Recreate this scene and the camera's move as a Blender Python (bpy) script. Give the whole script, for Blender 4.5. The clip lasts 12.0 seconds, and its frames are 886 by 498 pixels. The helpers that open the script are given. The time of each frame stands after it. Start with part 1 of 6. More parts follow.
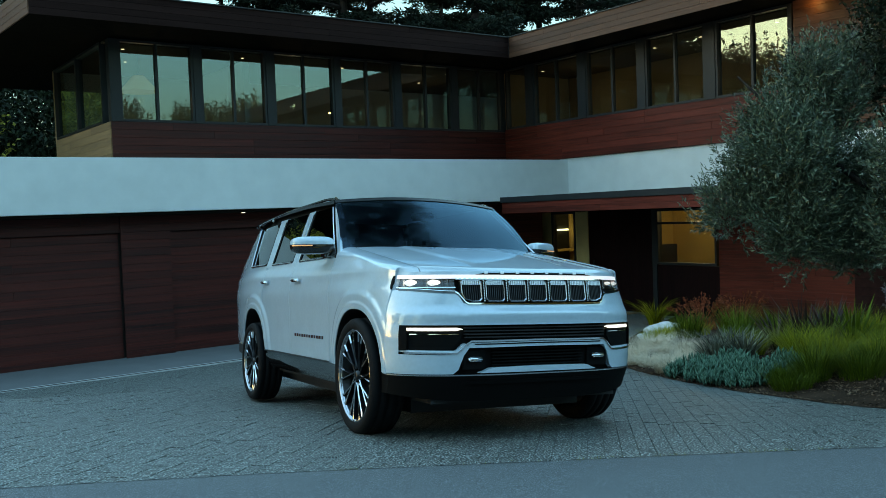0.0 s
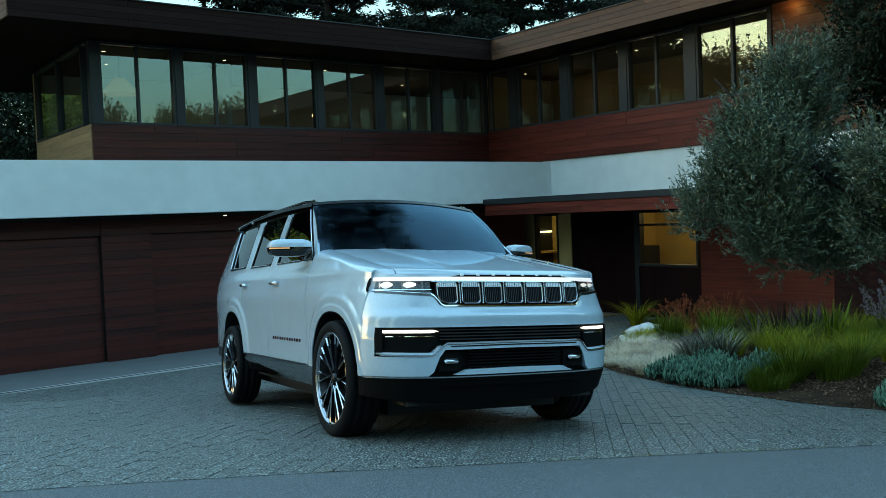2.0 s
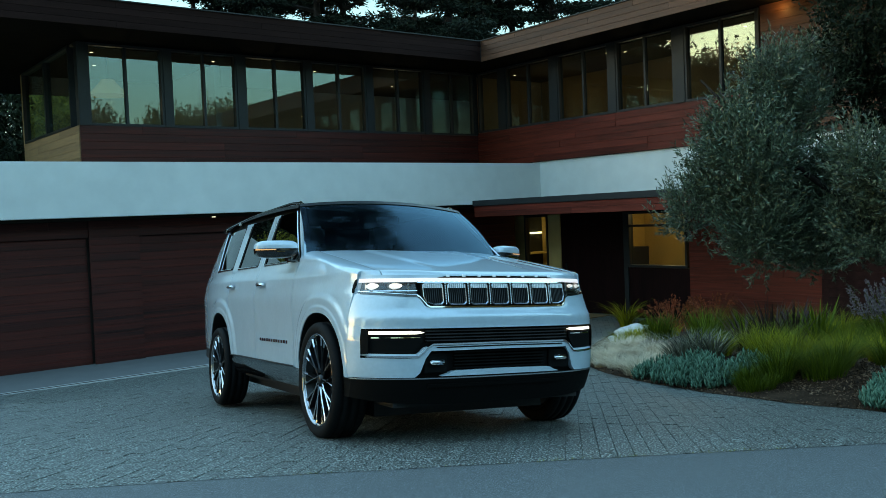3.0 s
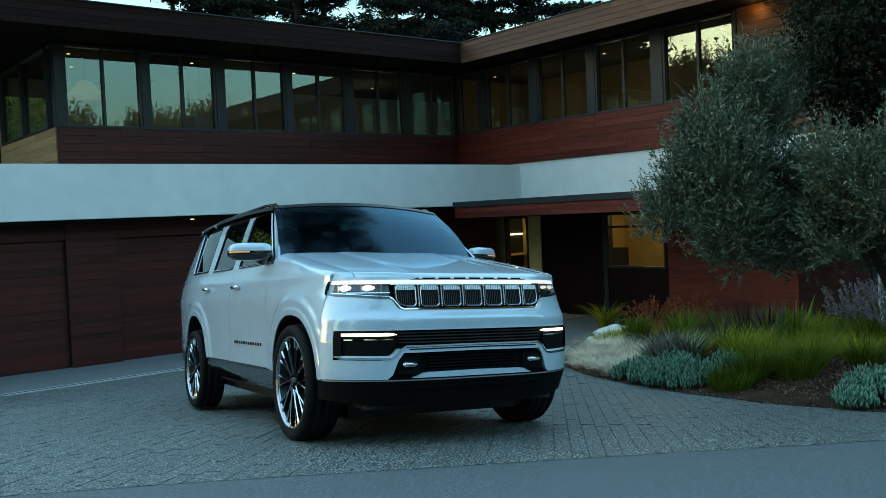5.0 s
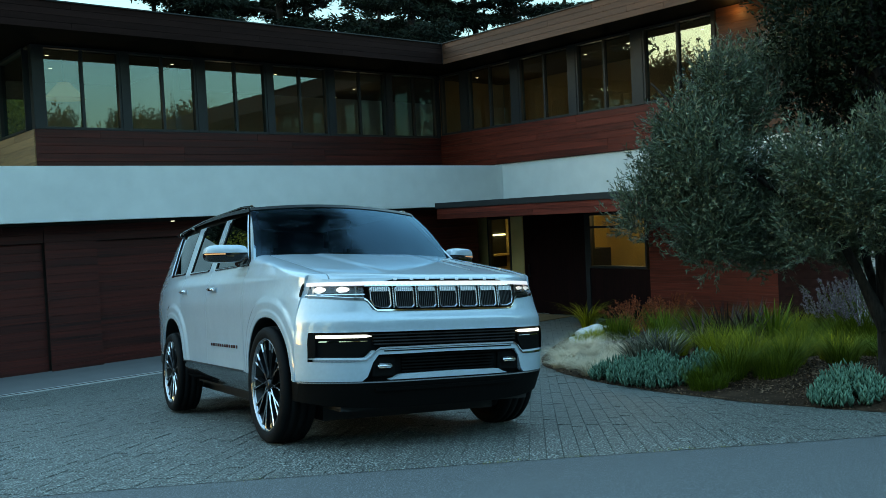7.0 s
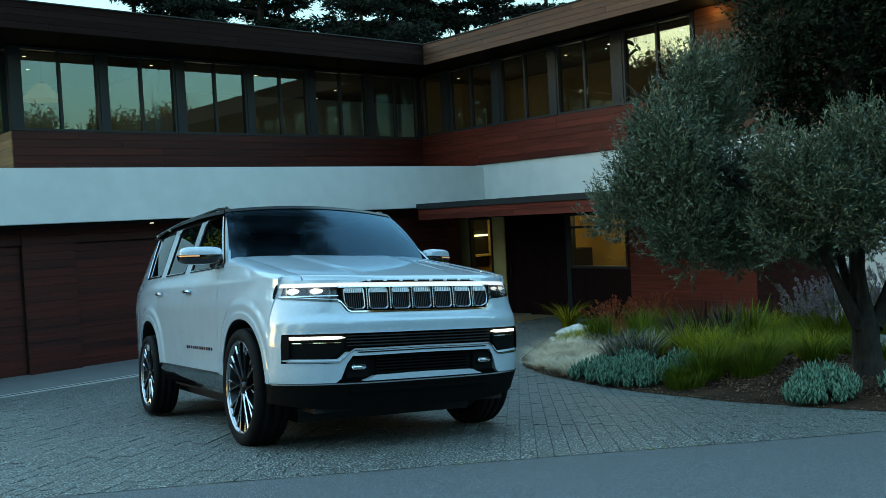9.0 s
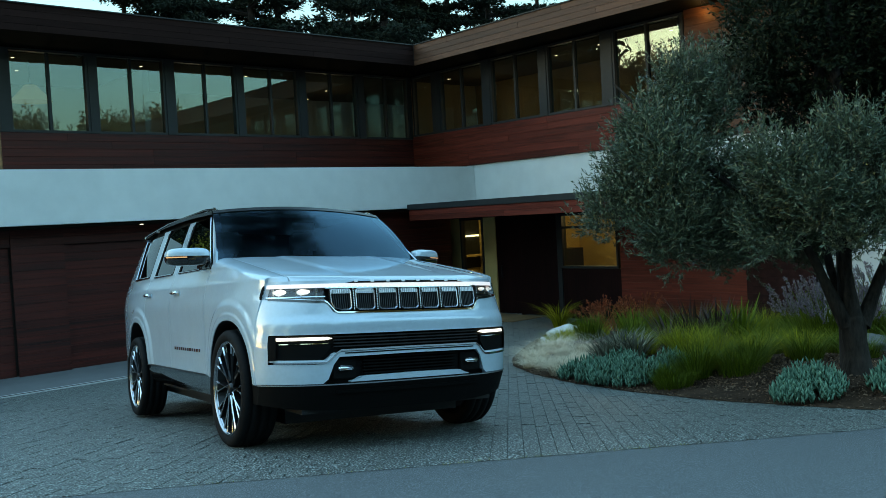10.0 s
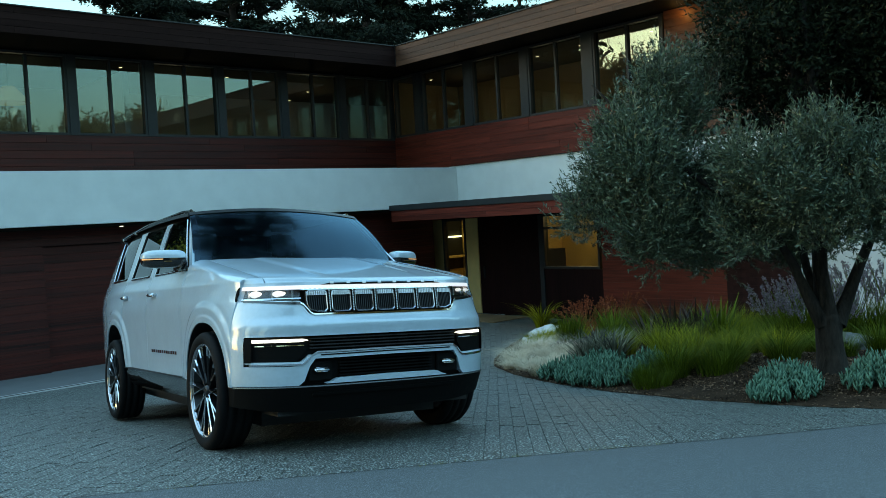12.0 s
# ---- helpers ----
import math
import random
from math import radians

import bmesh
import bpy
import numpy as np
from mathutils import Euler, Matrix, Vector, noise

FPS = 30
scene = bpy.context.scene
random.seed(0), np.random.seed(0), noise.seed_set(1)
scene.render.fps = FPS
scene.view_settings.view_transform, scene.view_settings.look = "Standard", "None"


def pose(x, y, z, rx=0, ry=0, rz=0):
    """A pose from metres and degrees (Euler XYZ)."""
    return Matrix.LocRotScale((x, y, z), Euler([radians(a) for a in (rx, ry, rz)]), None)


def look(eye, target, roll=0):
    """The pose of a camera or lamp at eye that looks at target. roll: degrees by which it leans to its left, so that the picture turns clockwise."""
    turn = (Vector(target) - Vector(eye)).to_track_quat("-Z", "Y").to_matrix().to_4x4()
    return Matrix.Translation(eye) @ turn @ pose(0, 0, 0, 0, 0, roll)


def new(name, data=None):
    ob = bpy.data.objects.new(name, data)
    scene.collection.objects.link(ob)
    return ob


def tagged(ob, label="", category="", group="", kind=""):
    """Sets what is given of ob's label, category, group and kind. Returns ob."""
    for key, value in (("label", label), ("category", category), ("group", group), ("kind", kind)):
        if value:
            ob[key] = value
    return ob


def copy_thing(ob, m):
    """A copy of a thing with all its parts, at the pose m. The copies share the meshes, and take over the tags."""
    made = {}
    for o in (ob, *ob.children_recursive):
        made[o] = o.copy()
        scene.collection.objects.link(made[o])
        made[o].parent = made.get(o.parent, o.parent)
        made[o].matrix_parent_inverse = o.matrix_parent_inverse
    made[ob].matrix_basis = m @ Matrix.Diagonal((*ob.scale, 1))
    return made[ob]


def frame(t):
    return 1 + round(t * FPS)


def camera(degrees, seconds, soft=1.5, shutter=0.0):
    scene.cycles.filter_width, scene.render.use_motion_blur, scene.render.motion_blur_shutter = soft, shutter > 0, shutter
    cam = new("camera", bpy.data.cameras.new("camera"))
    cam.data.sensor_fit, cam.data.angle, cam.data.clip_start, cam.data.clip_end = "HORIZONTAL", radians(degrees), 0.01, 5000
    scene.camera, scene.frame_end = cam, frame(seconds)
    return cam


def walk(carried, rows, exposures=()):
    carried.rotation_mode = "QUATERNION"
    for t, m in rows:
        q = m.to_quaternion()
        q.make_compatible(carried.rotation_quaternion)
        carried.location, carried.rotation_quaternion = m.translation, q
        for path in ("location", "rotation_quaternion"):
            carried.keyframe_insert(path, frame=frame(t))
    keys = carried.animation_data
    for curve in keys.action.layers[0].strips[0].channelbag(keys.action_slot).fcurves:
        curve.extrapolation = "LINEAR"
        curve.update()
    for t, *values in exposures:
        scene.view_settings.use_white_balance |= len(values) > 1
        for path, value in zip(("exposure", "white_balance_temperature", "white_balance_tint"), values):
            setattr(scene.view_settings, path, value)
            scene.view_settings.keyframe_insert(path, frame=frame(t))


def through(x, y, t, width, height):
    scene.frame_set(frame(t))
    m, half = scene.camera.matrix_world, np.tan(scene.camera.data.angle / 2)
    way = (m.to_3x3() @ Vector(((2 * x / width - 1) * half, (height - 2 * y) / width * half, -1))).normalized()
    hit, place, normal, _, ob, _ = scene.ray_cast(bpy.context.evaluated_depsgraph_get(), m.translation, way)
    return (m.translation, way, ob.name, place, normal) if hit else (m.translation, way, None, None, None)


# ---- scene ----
cam = camera(52.6, 12.0, soft=0.65)
# seconds, eye x y z, pitch, roll, yaw
PATH = [
    (0.0, -3.147, -6.094, 1.646, -2.325, 2.176, -25.52),
    (0.5, -3.132, -6.103, 1.644, -2.297, 2.201, -25.649),
    (1.0, -3.117, -6.11, 1.645, -2.277, 2.225, -25.863),
    (1.5, -3.103, -6.121, 1.645, -2.25, 2.267, -26.123),
    (2.0, -3.087, -6.131, 1.643, -2.217, 2.312, -26.412),
    (2.5, -3.072, -6.139, 1.643, -2.186, 2.354, -26.699),
    (3.0, -3.056, -6.148, 1.641, -2.16, 2.384, -26.984),
    (5.0, -2.994, -6.185, 1.64, -2.108, 2.52, -28.053),
    (5.5, -2.977, -6.192, 1.639, -2.098, 2.562, -28.293),
    (6.0, -2.96, -6.203, 1.64, -2.095, 2.619, -28.523),
    (6.5, -2.942, -6.211, 1.64, -2.102, 2.679, -28.745),
    (7.0, -2.928, -6.222, 1.64, -2.104, 2.75, -28.978),
    (9.0, -2.863, -6.258, 1.637, -2.106, 2.971, -29.965),
    (9.5, -2.847, -6.27, 1.636, -2.102, 3.042, -30.205),
    (10.0, -2.831, -6.281, 1.635, -2.1, 3.128, -30.442),
    (10.5, -2.815, -6.288, 1.635, -2.104, 3.216, -30.715),
    (11.0, -2.802, -6.3, 1.636, -2.103, 3.281, -31.004),
    (11.5, -2.789, -6.308, 1.634, -2.101, 3.305, -31.237),
    (12.0, -2.781, -6.314, 1.633, -2.098, 3.307, -31.419),
]
EXPOSURE, KELVIN, TINT = 2.31, 8750, -7
walk(cam, [(t, pose(x, y, z, 90 + pitch, roll, yaw)) for t, x, y, z, pitch, roll, yaw in PATH],
     [(0.0, EXPOSURE, KELVIN, TINT), (12.0, EXPOSURE, KELVIN, TINT)])

# ---- world and sun: dusk, the sun low behind the trees ----
SUN_UP, SUN_TURN = radians(5.0), radians(-67)
world = bpy.data.worlds.new("dusk_sky")
scene.world = world
world.use_nodes = True
wn = world.node_tree
sky = wn.nodes.new("ShaderNodeTexSky")
sky.sky_type, sky.sun_disc = "NISHITA", False
sky.sun_elevation, sky.sun_rotation = SUN_UP, SUN_TURN
sky.altitude, sky.air_density, sky.dust_density, sky.ozone_density = 0, 1.0, 0.5, 2.6
# thin high haze: the sky brightens gently from the horizon to overhead
wco, wsep, wmap, wmul = wn.nodes.new("ShaderNodeTexCoord"), wn.nodes.new("ShaderNodeSeparateXYZ"), wn.nodes.new("ShaderNodeMapRange"), wn.nodes.new("ShaderNodeVectorMath")
wmul.operation = "SCALE"
wmap.inputs[1].default_value, wmap.inputs[2].default_value = 0.0, 1.0
wmap.inputs[3].default_value, wmap.inputs[4].default_value = 0.34, 4.3
wn.links.new(wco.outputs["Generated"], wsep.inputs[0])
wn.links.new(wsep.outputs["Z"], wmap.inputs[0])
wn.links.new(sky.outputs[0], wmul.inputs[0])
wn.links.new(wmap.outputs[0], wmul.inputs["Scale"])
wn.links.new(wmul.outputs[0], wn.nodes["Background"].inputs[0])
wn.nodes["Background"].inputs[1].default_value = 0.15
sun_data = bpy.data.lights.new("sun", "SUN")
sun_data.energy, sun_data.angle, sun_data.color = 0.07, radians(50), (1.0, 0.86, 0.7)
sun = new("sun", sun_data)
sun_dir = Vector((math.sin(SUN_TURN) * math.cos(SUN_UP), math.cos(SUN_TURN) * math.cos(SUN_UP), math.sin(SUN_UP)))
sun.matrix_world = look(Vector((0, 0, 30)), Vector((0, 0, 30)) - sun_dir)


# ---- materials ----
def material(name, color, rough=0.6, metal=0.0, noise_scale=8.0, vary=0.25, bump=0.0, bump_scale=60.0, stretch=(1, 1, 1), second=None, coat=0.0, each=0.0, spec=0.5, speckle=False):
    """Principled surface: colour varied by two noises at different scales, roughness wear, fine bump, and a shift for each object."""
    m = bpy.data.materials.new(name)
    m.use_nodes = True
    nt = m.node_tree
    N, K = nt.nodes, nt.links
    b = N["Principled BSDF"]
    b.inputs["Metallic"].default_value = metal
    b.inputs["Coat Weight"].default_value = coat
    b.inputs["Coat Roughness"].default_value = 0.03
    b.inputs["Specular IOR Level"].default_value = spec
    co = N.new("ShaderNodeTexCoord")
    mp = N.new("ShaderNodeMapping")
    mp.inputs["Scale"].default_value = stretch
    K.new(co.outputs["Object"], mp.inputs[0])
    if each:
        info = N.new("ShaderNodeObjectInfo")
        shift = N.new("ShaderNodeVectorMath")
        shift.operation = "SCALE"
        K.new(info.outputs["Random"], shift.inputs["Scale"])
        shift.inputs[0].default_value = (37.0, 91.0, 53.0)
        K.new(shift.outputs[0], mp.inputs["Location"])
    n1, n2 = N.new("ShaderNodeTexNoise"), N.new("ShaderNodeTexNoise")
    n1.inputs["Scale"].default_value, n1.inputs["Detail"].default_value = noise_scale, 6
    n2.inputs["Scale"].default_value, n2.inputs["Detail"].default_value = noise_scale * 0.13, 3
    for n in (n1, n2):
        K.new(mp.outputs[0], n.inputs["Vector"])
    add = N.new("ShaderNodeMath")
    add.operation = "ADD"
    K.new(n1.outputs[0], add.inputs[0])
    K.new(n2.outputs[0], add.inputs[1])
    half = N.new("ShaderNodeMath")
    half.operation = "MULTIPLY"
    half.inputs[1].default_value = 0.5
    K.new(add.outputs[0], half.inputs[0])
    ramp = N.new("ShaderNodeValToRGB")
    low = second if second else tuple(c * (1 - vary) for c in color)
    high = tuple(min(1, c * (1 + vary)) for c in color)
    ramp.color_ramp.elements[0].position, ramp.color_ramp.elements[1].position = 0.32, 0.68
    ramp.color_ramp.elements[0].color, ramp.color_ramp.elements[1].color = (*low, 1), (*high, 1)
    K.new(n1.outputs[0] if speckle else half.outputs[0], ramp.inputs[0])
    if speckle:
        n1.inputs["Detail"].default_value = 2
        ramp.color_ramp.elements[0].position, ramp.color_ramp.elements[1].position = 0.38, 0.65
        middle = ramp.color_ramp.elements.new(0.54)
        middle.color = (*(0.62 * a for a in color), 1)
    out = ramp.outputs[0]
    if each:
        hsv = N.new("ShaderNodeHueSaturation")
        rng = N.new("ShaderNodeMapRange")
        rng.inputs[3].default_value, rng.inputs[4].default_value = 1 - each, 1 + each
        K.new(info.outputs["Random"], rng.inputs[0])
        K.new(rng.outputs[0], hsv.inputs["Value"])
        K.new(out, hsv.inputs["Color"])
        out = hsv.outputs[0]
    K.new(out, b.inputs["Base Color"])
    rr = N.new("ShaderNodeMapRange")
    rr.inputs[3].default_value, rr.inputs[4].default_value = max(0.02, rough * 0.85), min(1, rough * 1.15)
    K.new(n1.outputs[0], rr.inputs[0])
    K.new(rr.outputs[0], b.inputs["Roughness"])
    if bump:
        n3 = N.new("ShaderNodeTexNoise")
        n3.inputs["Scale"].default_value, n3.inputs["Detail"].default_value = bump_scale, 4
        K.new(mp.outputs[0], n3.inputs["Vector"])
        bp = N.new("ShaderNodeBump")
        bp.inputs["Strength"].default_value, bp.inputs["Distance"].default_value = bump, 0.01
        K.new(n3.outputs[0], bp.inputs["Height"])
        K.new(bp.outputs[0], b.inputs["Normal"])
    return m


def glass(name, tint=(0.9, 0.95, 0.95), f0=0.06, rough=0.0, gain=1.0, sheen=(1, 1, 1)):
    """Thin pane: clear tinted see-through, with a mirror gloss that grows at a slant (Schlick)."""
    m = bpy.data.materials.new(name)
    m.use_nodes = True
    nt = m.node_tree
    nt.nodes.clear()
    o, mix = nt.nodes.new("ShaderNodeOutputMaterial"), nt.nodes.new("ShaderNodeMixShader")
    tr, gl, lw = nt.nodes.new("ShaderNodeBsdfTransparent"), nt.nodes.new("ShaderNodeBsdfGlossy"), nt.nodes.new("ShaderNodeLayerWeight")
    tr.inputs[0].default_value = (*tint, 1)
    gl.inputs["Roughness"].default_value = rough
    gl.inputs["Color"].default_value = (*sheen, 1)
    lw.inputs["Blend"].default_value = 0.5
    pw, mul = nt.nodes.new("ShaderNodeMath"), nt.nodes.new("ShaderNodeMath")
    pw.operation, mul.operation = "POWER", "MULTIPLY_ADD"
    pw.inputs[1].default_value = 5.0
    mul.inputs[1].default_value, mul.inputs[2].default_value = gain * (1 - f0), f0
    nt.links.new(lw.outputs["Facing"], pw.inputs[0])
    nt.links.new(pw.outputs[0], mul.inputs[0])
    nt.links.new(mul.outputs[0], mix.inputs[0])
    nt.links.new(tr.outputs[0], mix.inputs[1])
    nt.links.new(gl.outputs[0], mix.inputs[2])
    nt.links.new(mix.outputs[0], o.inputs[0])
    return m


def glow(name, color, strength):
    m = bpy.data.materials.new(name)
    m.use_nodes = True
    b = m.node_tree.nodes["Principled BSDF"]
    b.inputs["Base Color"].default_value = (*color, 1)
    b.inputs["Emission Color"].default_value = (*color, 1)
    b.inputs["Emission Strength"].default_value = strength
    return m


def leaf_material(name, color, dark, rough=0.5, through=0.15, spec=0.12):
    """Leaves: colour varied from leaf to leaf, a little light through them."""
    m = bpy.data.materials.new(name)
    m.use_nodes = True
    nt = m.node_tree
    b = nt.nodes["Principled BSDF"]
    g = nt.nodes.new("ShaderNodeNewGeometry")
    r = nt.nodes.new("ShaderNodeValToRGB")
    r.color_ramp.elements[0].color, r.color_ramp.elements[1].color = (*dark, 1), (*color, 1)
    nt.links.new(g.outputs["Random Per Island"], r.inputs[0])
    nt.links.new(r.outputs[0], b.inputs["Base Color"])
    b.inputs["Roughness"].default_value = rough
    b.inputs["Specular IOR Level"].default_value = spec
    t = nt.nodes.new("ShaderNodeBsdfTranslucent")
    mix = nt.nodes.new("ShaderNodeMixShader")
    mix.inputs[0].default_value = through
    nt.links.new(r.outputs[0], t.inputs[0])
    nt.links.new(b.outputs[0], mix.inputs[1])
    nt.links.new(t.outputs[0], mix.inputs[2])
    nt.links.new(mix.outputs[0], nt.nodes["Material Output"].inputs[0])
    return m


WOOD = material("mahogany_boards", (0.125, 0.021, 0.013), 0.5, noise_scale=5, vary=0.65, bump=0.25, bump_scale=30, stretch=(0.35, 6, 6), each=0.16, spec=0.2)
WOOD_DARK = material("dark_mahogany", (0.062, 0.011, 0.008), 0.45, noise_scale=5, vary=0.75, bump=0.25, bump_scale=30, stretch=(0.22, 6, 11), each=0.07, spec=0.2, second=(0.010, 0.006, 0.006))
# plain colour, darker than the mahogany, for the far end of the red wall
DARK_PANEL = material("plain_dark_panel", (0.032, 0.013, 0.012), 0.8, noise_scale=9, vary=0.5, bump=0.1, spec=0.08)
CEDAR = material("weathered_cedar", (0.095, 0.040, 0.023), 0.55, noise_scale=5, vary=0.4, bump=0.25, bump_scale=30, stretch=(0.35, 6, 6), each=0.22, spec=0.25)
TAN = material("pale_cedar", (0.27, 0.16, 0.08), 0.6, noise_scale=5, vary=0.35, bump=0.2, bump_scale=30, stretch=(0.35, 6, 6), each=0.15)
BACKING = material("black_felt_backing", (0.02, 0.013, 0.01), 0.9)
STUCCO = material("white_stucco", (0.66, 0.67, 0.66), 0.9, noise_scale=3, vary=0.08, bump=0.35, bump_scale=140)
BRONZE = material("dark_bronze_frame", (0.018, 0.02, 0.022), 0.5, noise_scale=10, vary=0.2, spec=0.3)
# near-black: the shade under eaves and in recesses is put into this colour
SHADE_BLACK = material("soffit_shade_black", (0.005, 0.004, 0.003), 0.9, noise_scale=4, vary=0.3, spec=0.05)
# front fascia faces away from the sun: its shade is put into the colour
FASCIA = material("shaded_front_fascia", (0.020, 0.010, 0.009), 0.8, noise_scale=5, vary=0.4, bump=0.25, bump_scale=30, stretch=(0.35, 6, 6), each=0.1, spec=0.04)
ROOFING = material("grey_roofing", (0.08, 0.085, 0.09), 0.9, noise_scale=20, vary=0.3, bump=0.3)
PLASTER = material("room_plaster", (0.4, 0.39, 0.37), 0.9, noise_scale=2, vary=0.1)
ROOM_DARK = material("dim_room_paint", (0.30, 0.20, 0.11), 0.9, noise_scale=2, vary=0.2)
YELLOW = material("ochre_plaster", (0.62, 0.42, 0.17), 0.85, noise_scale=2.5, vary=0.15)
PANE = glass("window_glass", (0.72, 0.8, 0.8), 0.08, sheen=(0.8, 1.0, 1.03))
DOWNLIGHT = glow("downlight_glow", (1.0, 0.72, 0.5), 0.9)
WARM_TUBE = glow("warm_strip_glow", (1.0, 0.78, 0.45), 1.1)


# ---- helpers of this place ----
def part(name, bm, mat, parent=None, label="", smooth=False, at=None):
    """Links a bmesh as one mesh object under a thing or a part."""
    me = bpy.data.meshes.new(name)
    bm.to_mesh(me)
    bm.free()
    me.materials.append(mat)
    if smooth:
        me.shade_smooth()
    ob = new(name, me)
    ob.parent = parent
    if at is not None:
        ob.matrix_basis = at
    if label:
        ob["label"] = label
    return ob


def raw(name, verts, faces, mat, parent=None, label="", smooth=False):
    """The same from arrays, for large meshes."""
    me = bpy.data.meshes.new(name)
    me.from_pydata([tuple(v) for v in verts], [], [tuple(f) for f in faces])
    me.materials.append(mat)
    if smooth:
        me.shade_smooth()
    ob = new(name, me)
    ob.parent = parent
    if label:
        ob["label"] = label
    return ob


def add_box(bm, x0, x1, y0, y1, z0, z1):
    v = [bm.verts.new(p) for p in ((x0, y0, z0), (x1, y0, z0), (x1, y1, z0), (x0, y1, z0), (x0, y0, z1), (x1, y0, z1), (x1, y1, z1), (x0, y1, z1))]
    for f in ((3, 2, 1, 0), (4, 5, 6, 7), (0, 1, 5, 4), (1, 2, 6, 5), (2, 3, 7, 6), (3, 0, 4, 7)):
        bm.faces.new([v[i] for i in f])


def box(x0, x1, y0, y1, z0, z1, bevel=0.0):
    bm = bmesh.new()
    add_box(bm, x0, x1, y0, y1, z0, z1)
    if bevel:
        bmesh.ops.bevel(bm, geom=bm.edges[:], offset=bevel, segments=2, affect="EDGES")
    return bm


def empty(name, m=None):
    ob = new(name)
    ob.empty_display_size = 0.2
    if m is not None:
        ob.matrix_basis = m
    return ob


def step(a, b, x):
    t = max(0.0, min(1.0, (x - a) / (b - a)))
    return t * t * (3 - 2 * t)


SX, SY = -0.0728, -0.0717     # the fall of the drive at the car


def ground_z(x, y):
    """The drive falls from the street to the house and flattens before it."""
    p = SX * x + SY * y
    p = max(-0.82, min(0.8, p)) if abs(p) > 1.4 else -0.82 + math.log(1 + math.exp(9 * (min(p, 0.8) + 0.82))) / 9
    w = step(4.0, 9.5, y)
    p = p * (1 - w) - 0.82 * w
    far = step(18, 40, math.hypot(x, y))
    p -= 0.085 * step(0.6, 2.9, y) * (1 - step(4.0, 9.0, y)) * (1 - step(1.6, 3.2, x))
    return p * (1 - far) - 0.5 * far
# ---- house: two wings at a right angle, in its own axes (x along the garage front, y into the house) ----
HOUSE_AT = pose(7.40, 12.64, 0, 0, 0, 10.704)
house = tagged(empty("house", HOUSE_AT), "two-storey modern house of mahogany boards with a white stucco band", "house")
CU, CV = 1.92, 2.1            # inner corner of the upper storey
SILL, HEAD, BACK = 3.78, 5.36, 6.6
board_meshes = {}


def board_mesh(length, height, depth, mat):
    key = (round(length, 3), round(height, 3), round(depth, 3), mat.name)
    if key not in board_meshes:
        bm = box(0, length, -depth, 0, 0, height)
        bmesh.ops.bevel(bm, geom=[e for e in bm.edges if abs(e.verts[0].co.x - e.verts[1].co.x) > 0.01 and e.verts[0].co.y < -0.001 and e.verts[1].co.y < -0.001], offset=0.003, segments=1, affect="EDGES")
        me = bpy.data.meshes.new("board")
        bm.to_mesh(me)
        bm.free()
        me.materials.append(mat)
        board_meshes[key] = me
    return board_meshes[key]


def cladding(parent, x0, y0, turn, length, z0, z1, height, mat, name="board", run=3.6, depth=0.022, gap=0.003, seed=1):
    """Rows of boards on a wall that starts at (x0, y0) and runs at turn degrees; outward is to its right."""
    rnd = random.Random(seed)
    rows = max(1, round((z1 - z0) / height))
    h = (z1 - z0) / rows
    for i in range(rows):
        a, first = 0.0, run * rnd.choice((0.35, 0.6, 0.85, 1.0))
        while a < length - 0.01:
            b = min(length, a + (first if a == 0 else run))
            if length - b < 0.4:
                b = length
            ob = new(name, board_mesh(b - a - 0.004, h - gap, depth, mat))
            ob.parent = parent
            ob.matrix_basis = pose(x0, y0, z0 + i * h, 0, 0, turn) @ pose(a, 0, 0)
            a = b


def wall(name, parent, *b, mat=BACKING, label=""):
    return part(name, box(*b), mat, parent, label)


# upper storey walls: sill walls, heads, with the openings between
LEFT_END = -8.45
left_low = wall("wall", house, LEFT_END, CU + 0.2, CV, CV + 0.2, 2.0, SILL - 0.04)
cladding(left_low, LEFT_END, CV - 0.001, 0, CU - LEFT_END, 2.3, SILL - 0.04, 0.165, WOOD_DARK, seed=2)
left_head = wall("wall", house, LEFT_END, CU + 0.2, CV, CV + 0.2, HEAD + 0.04, 5.75, mat=SHADE_BLACK)
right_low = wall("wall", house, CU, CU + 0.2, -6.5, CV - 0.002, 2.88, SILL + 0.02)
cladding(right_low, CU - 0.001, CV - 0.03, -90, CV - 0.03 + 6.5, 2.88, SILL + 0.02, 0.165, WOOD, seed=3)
right_head = wall("wall", house, CU, CU + 0.2, -6.5, CV - 0.002, HEAD + 0.04, 5.75, mat=SHADE_BLACK)
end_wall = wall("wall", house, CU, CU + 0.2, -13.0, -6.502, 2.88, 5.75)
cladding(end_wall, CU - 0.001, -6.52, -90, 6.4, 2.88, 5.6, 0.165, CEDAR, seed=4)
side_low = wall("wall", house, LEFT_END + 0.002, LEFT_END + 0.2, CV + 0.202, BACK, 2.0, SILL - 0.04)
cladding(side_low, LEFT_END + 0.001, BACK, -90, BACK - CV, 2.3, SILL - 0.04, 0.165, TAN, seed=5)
side_head = wall("wall", house, LEFT_END + 0.002, LEFT_END + 0.2, CV + 0.202, BACK, HEAD + 0.04, 5.75, mat=SHADE_BLACK)
side_post = part("corner_post", box(LEFT_END - 0.02, LEFT_END + 0.197, BACK - 0.15, BACK + 0.02, SILL - 0.04, HEAD + 0.04), TAN, house)


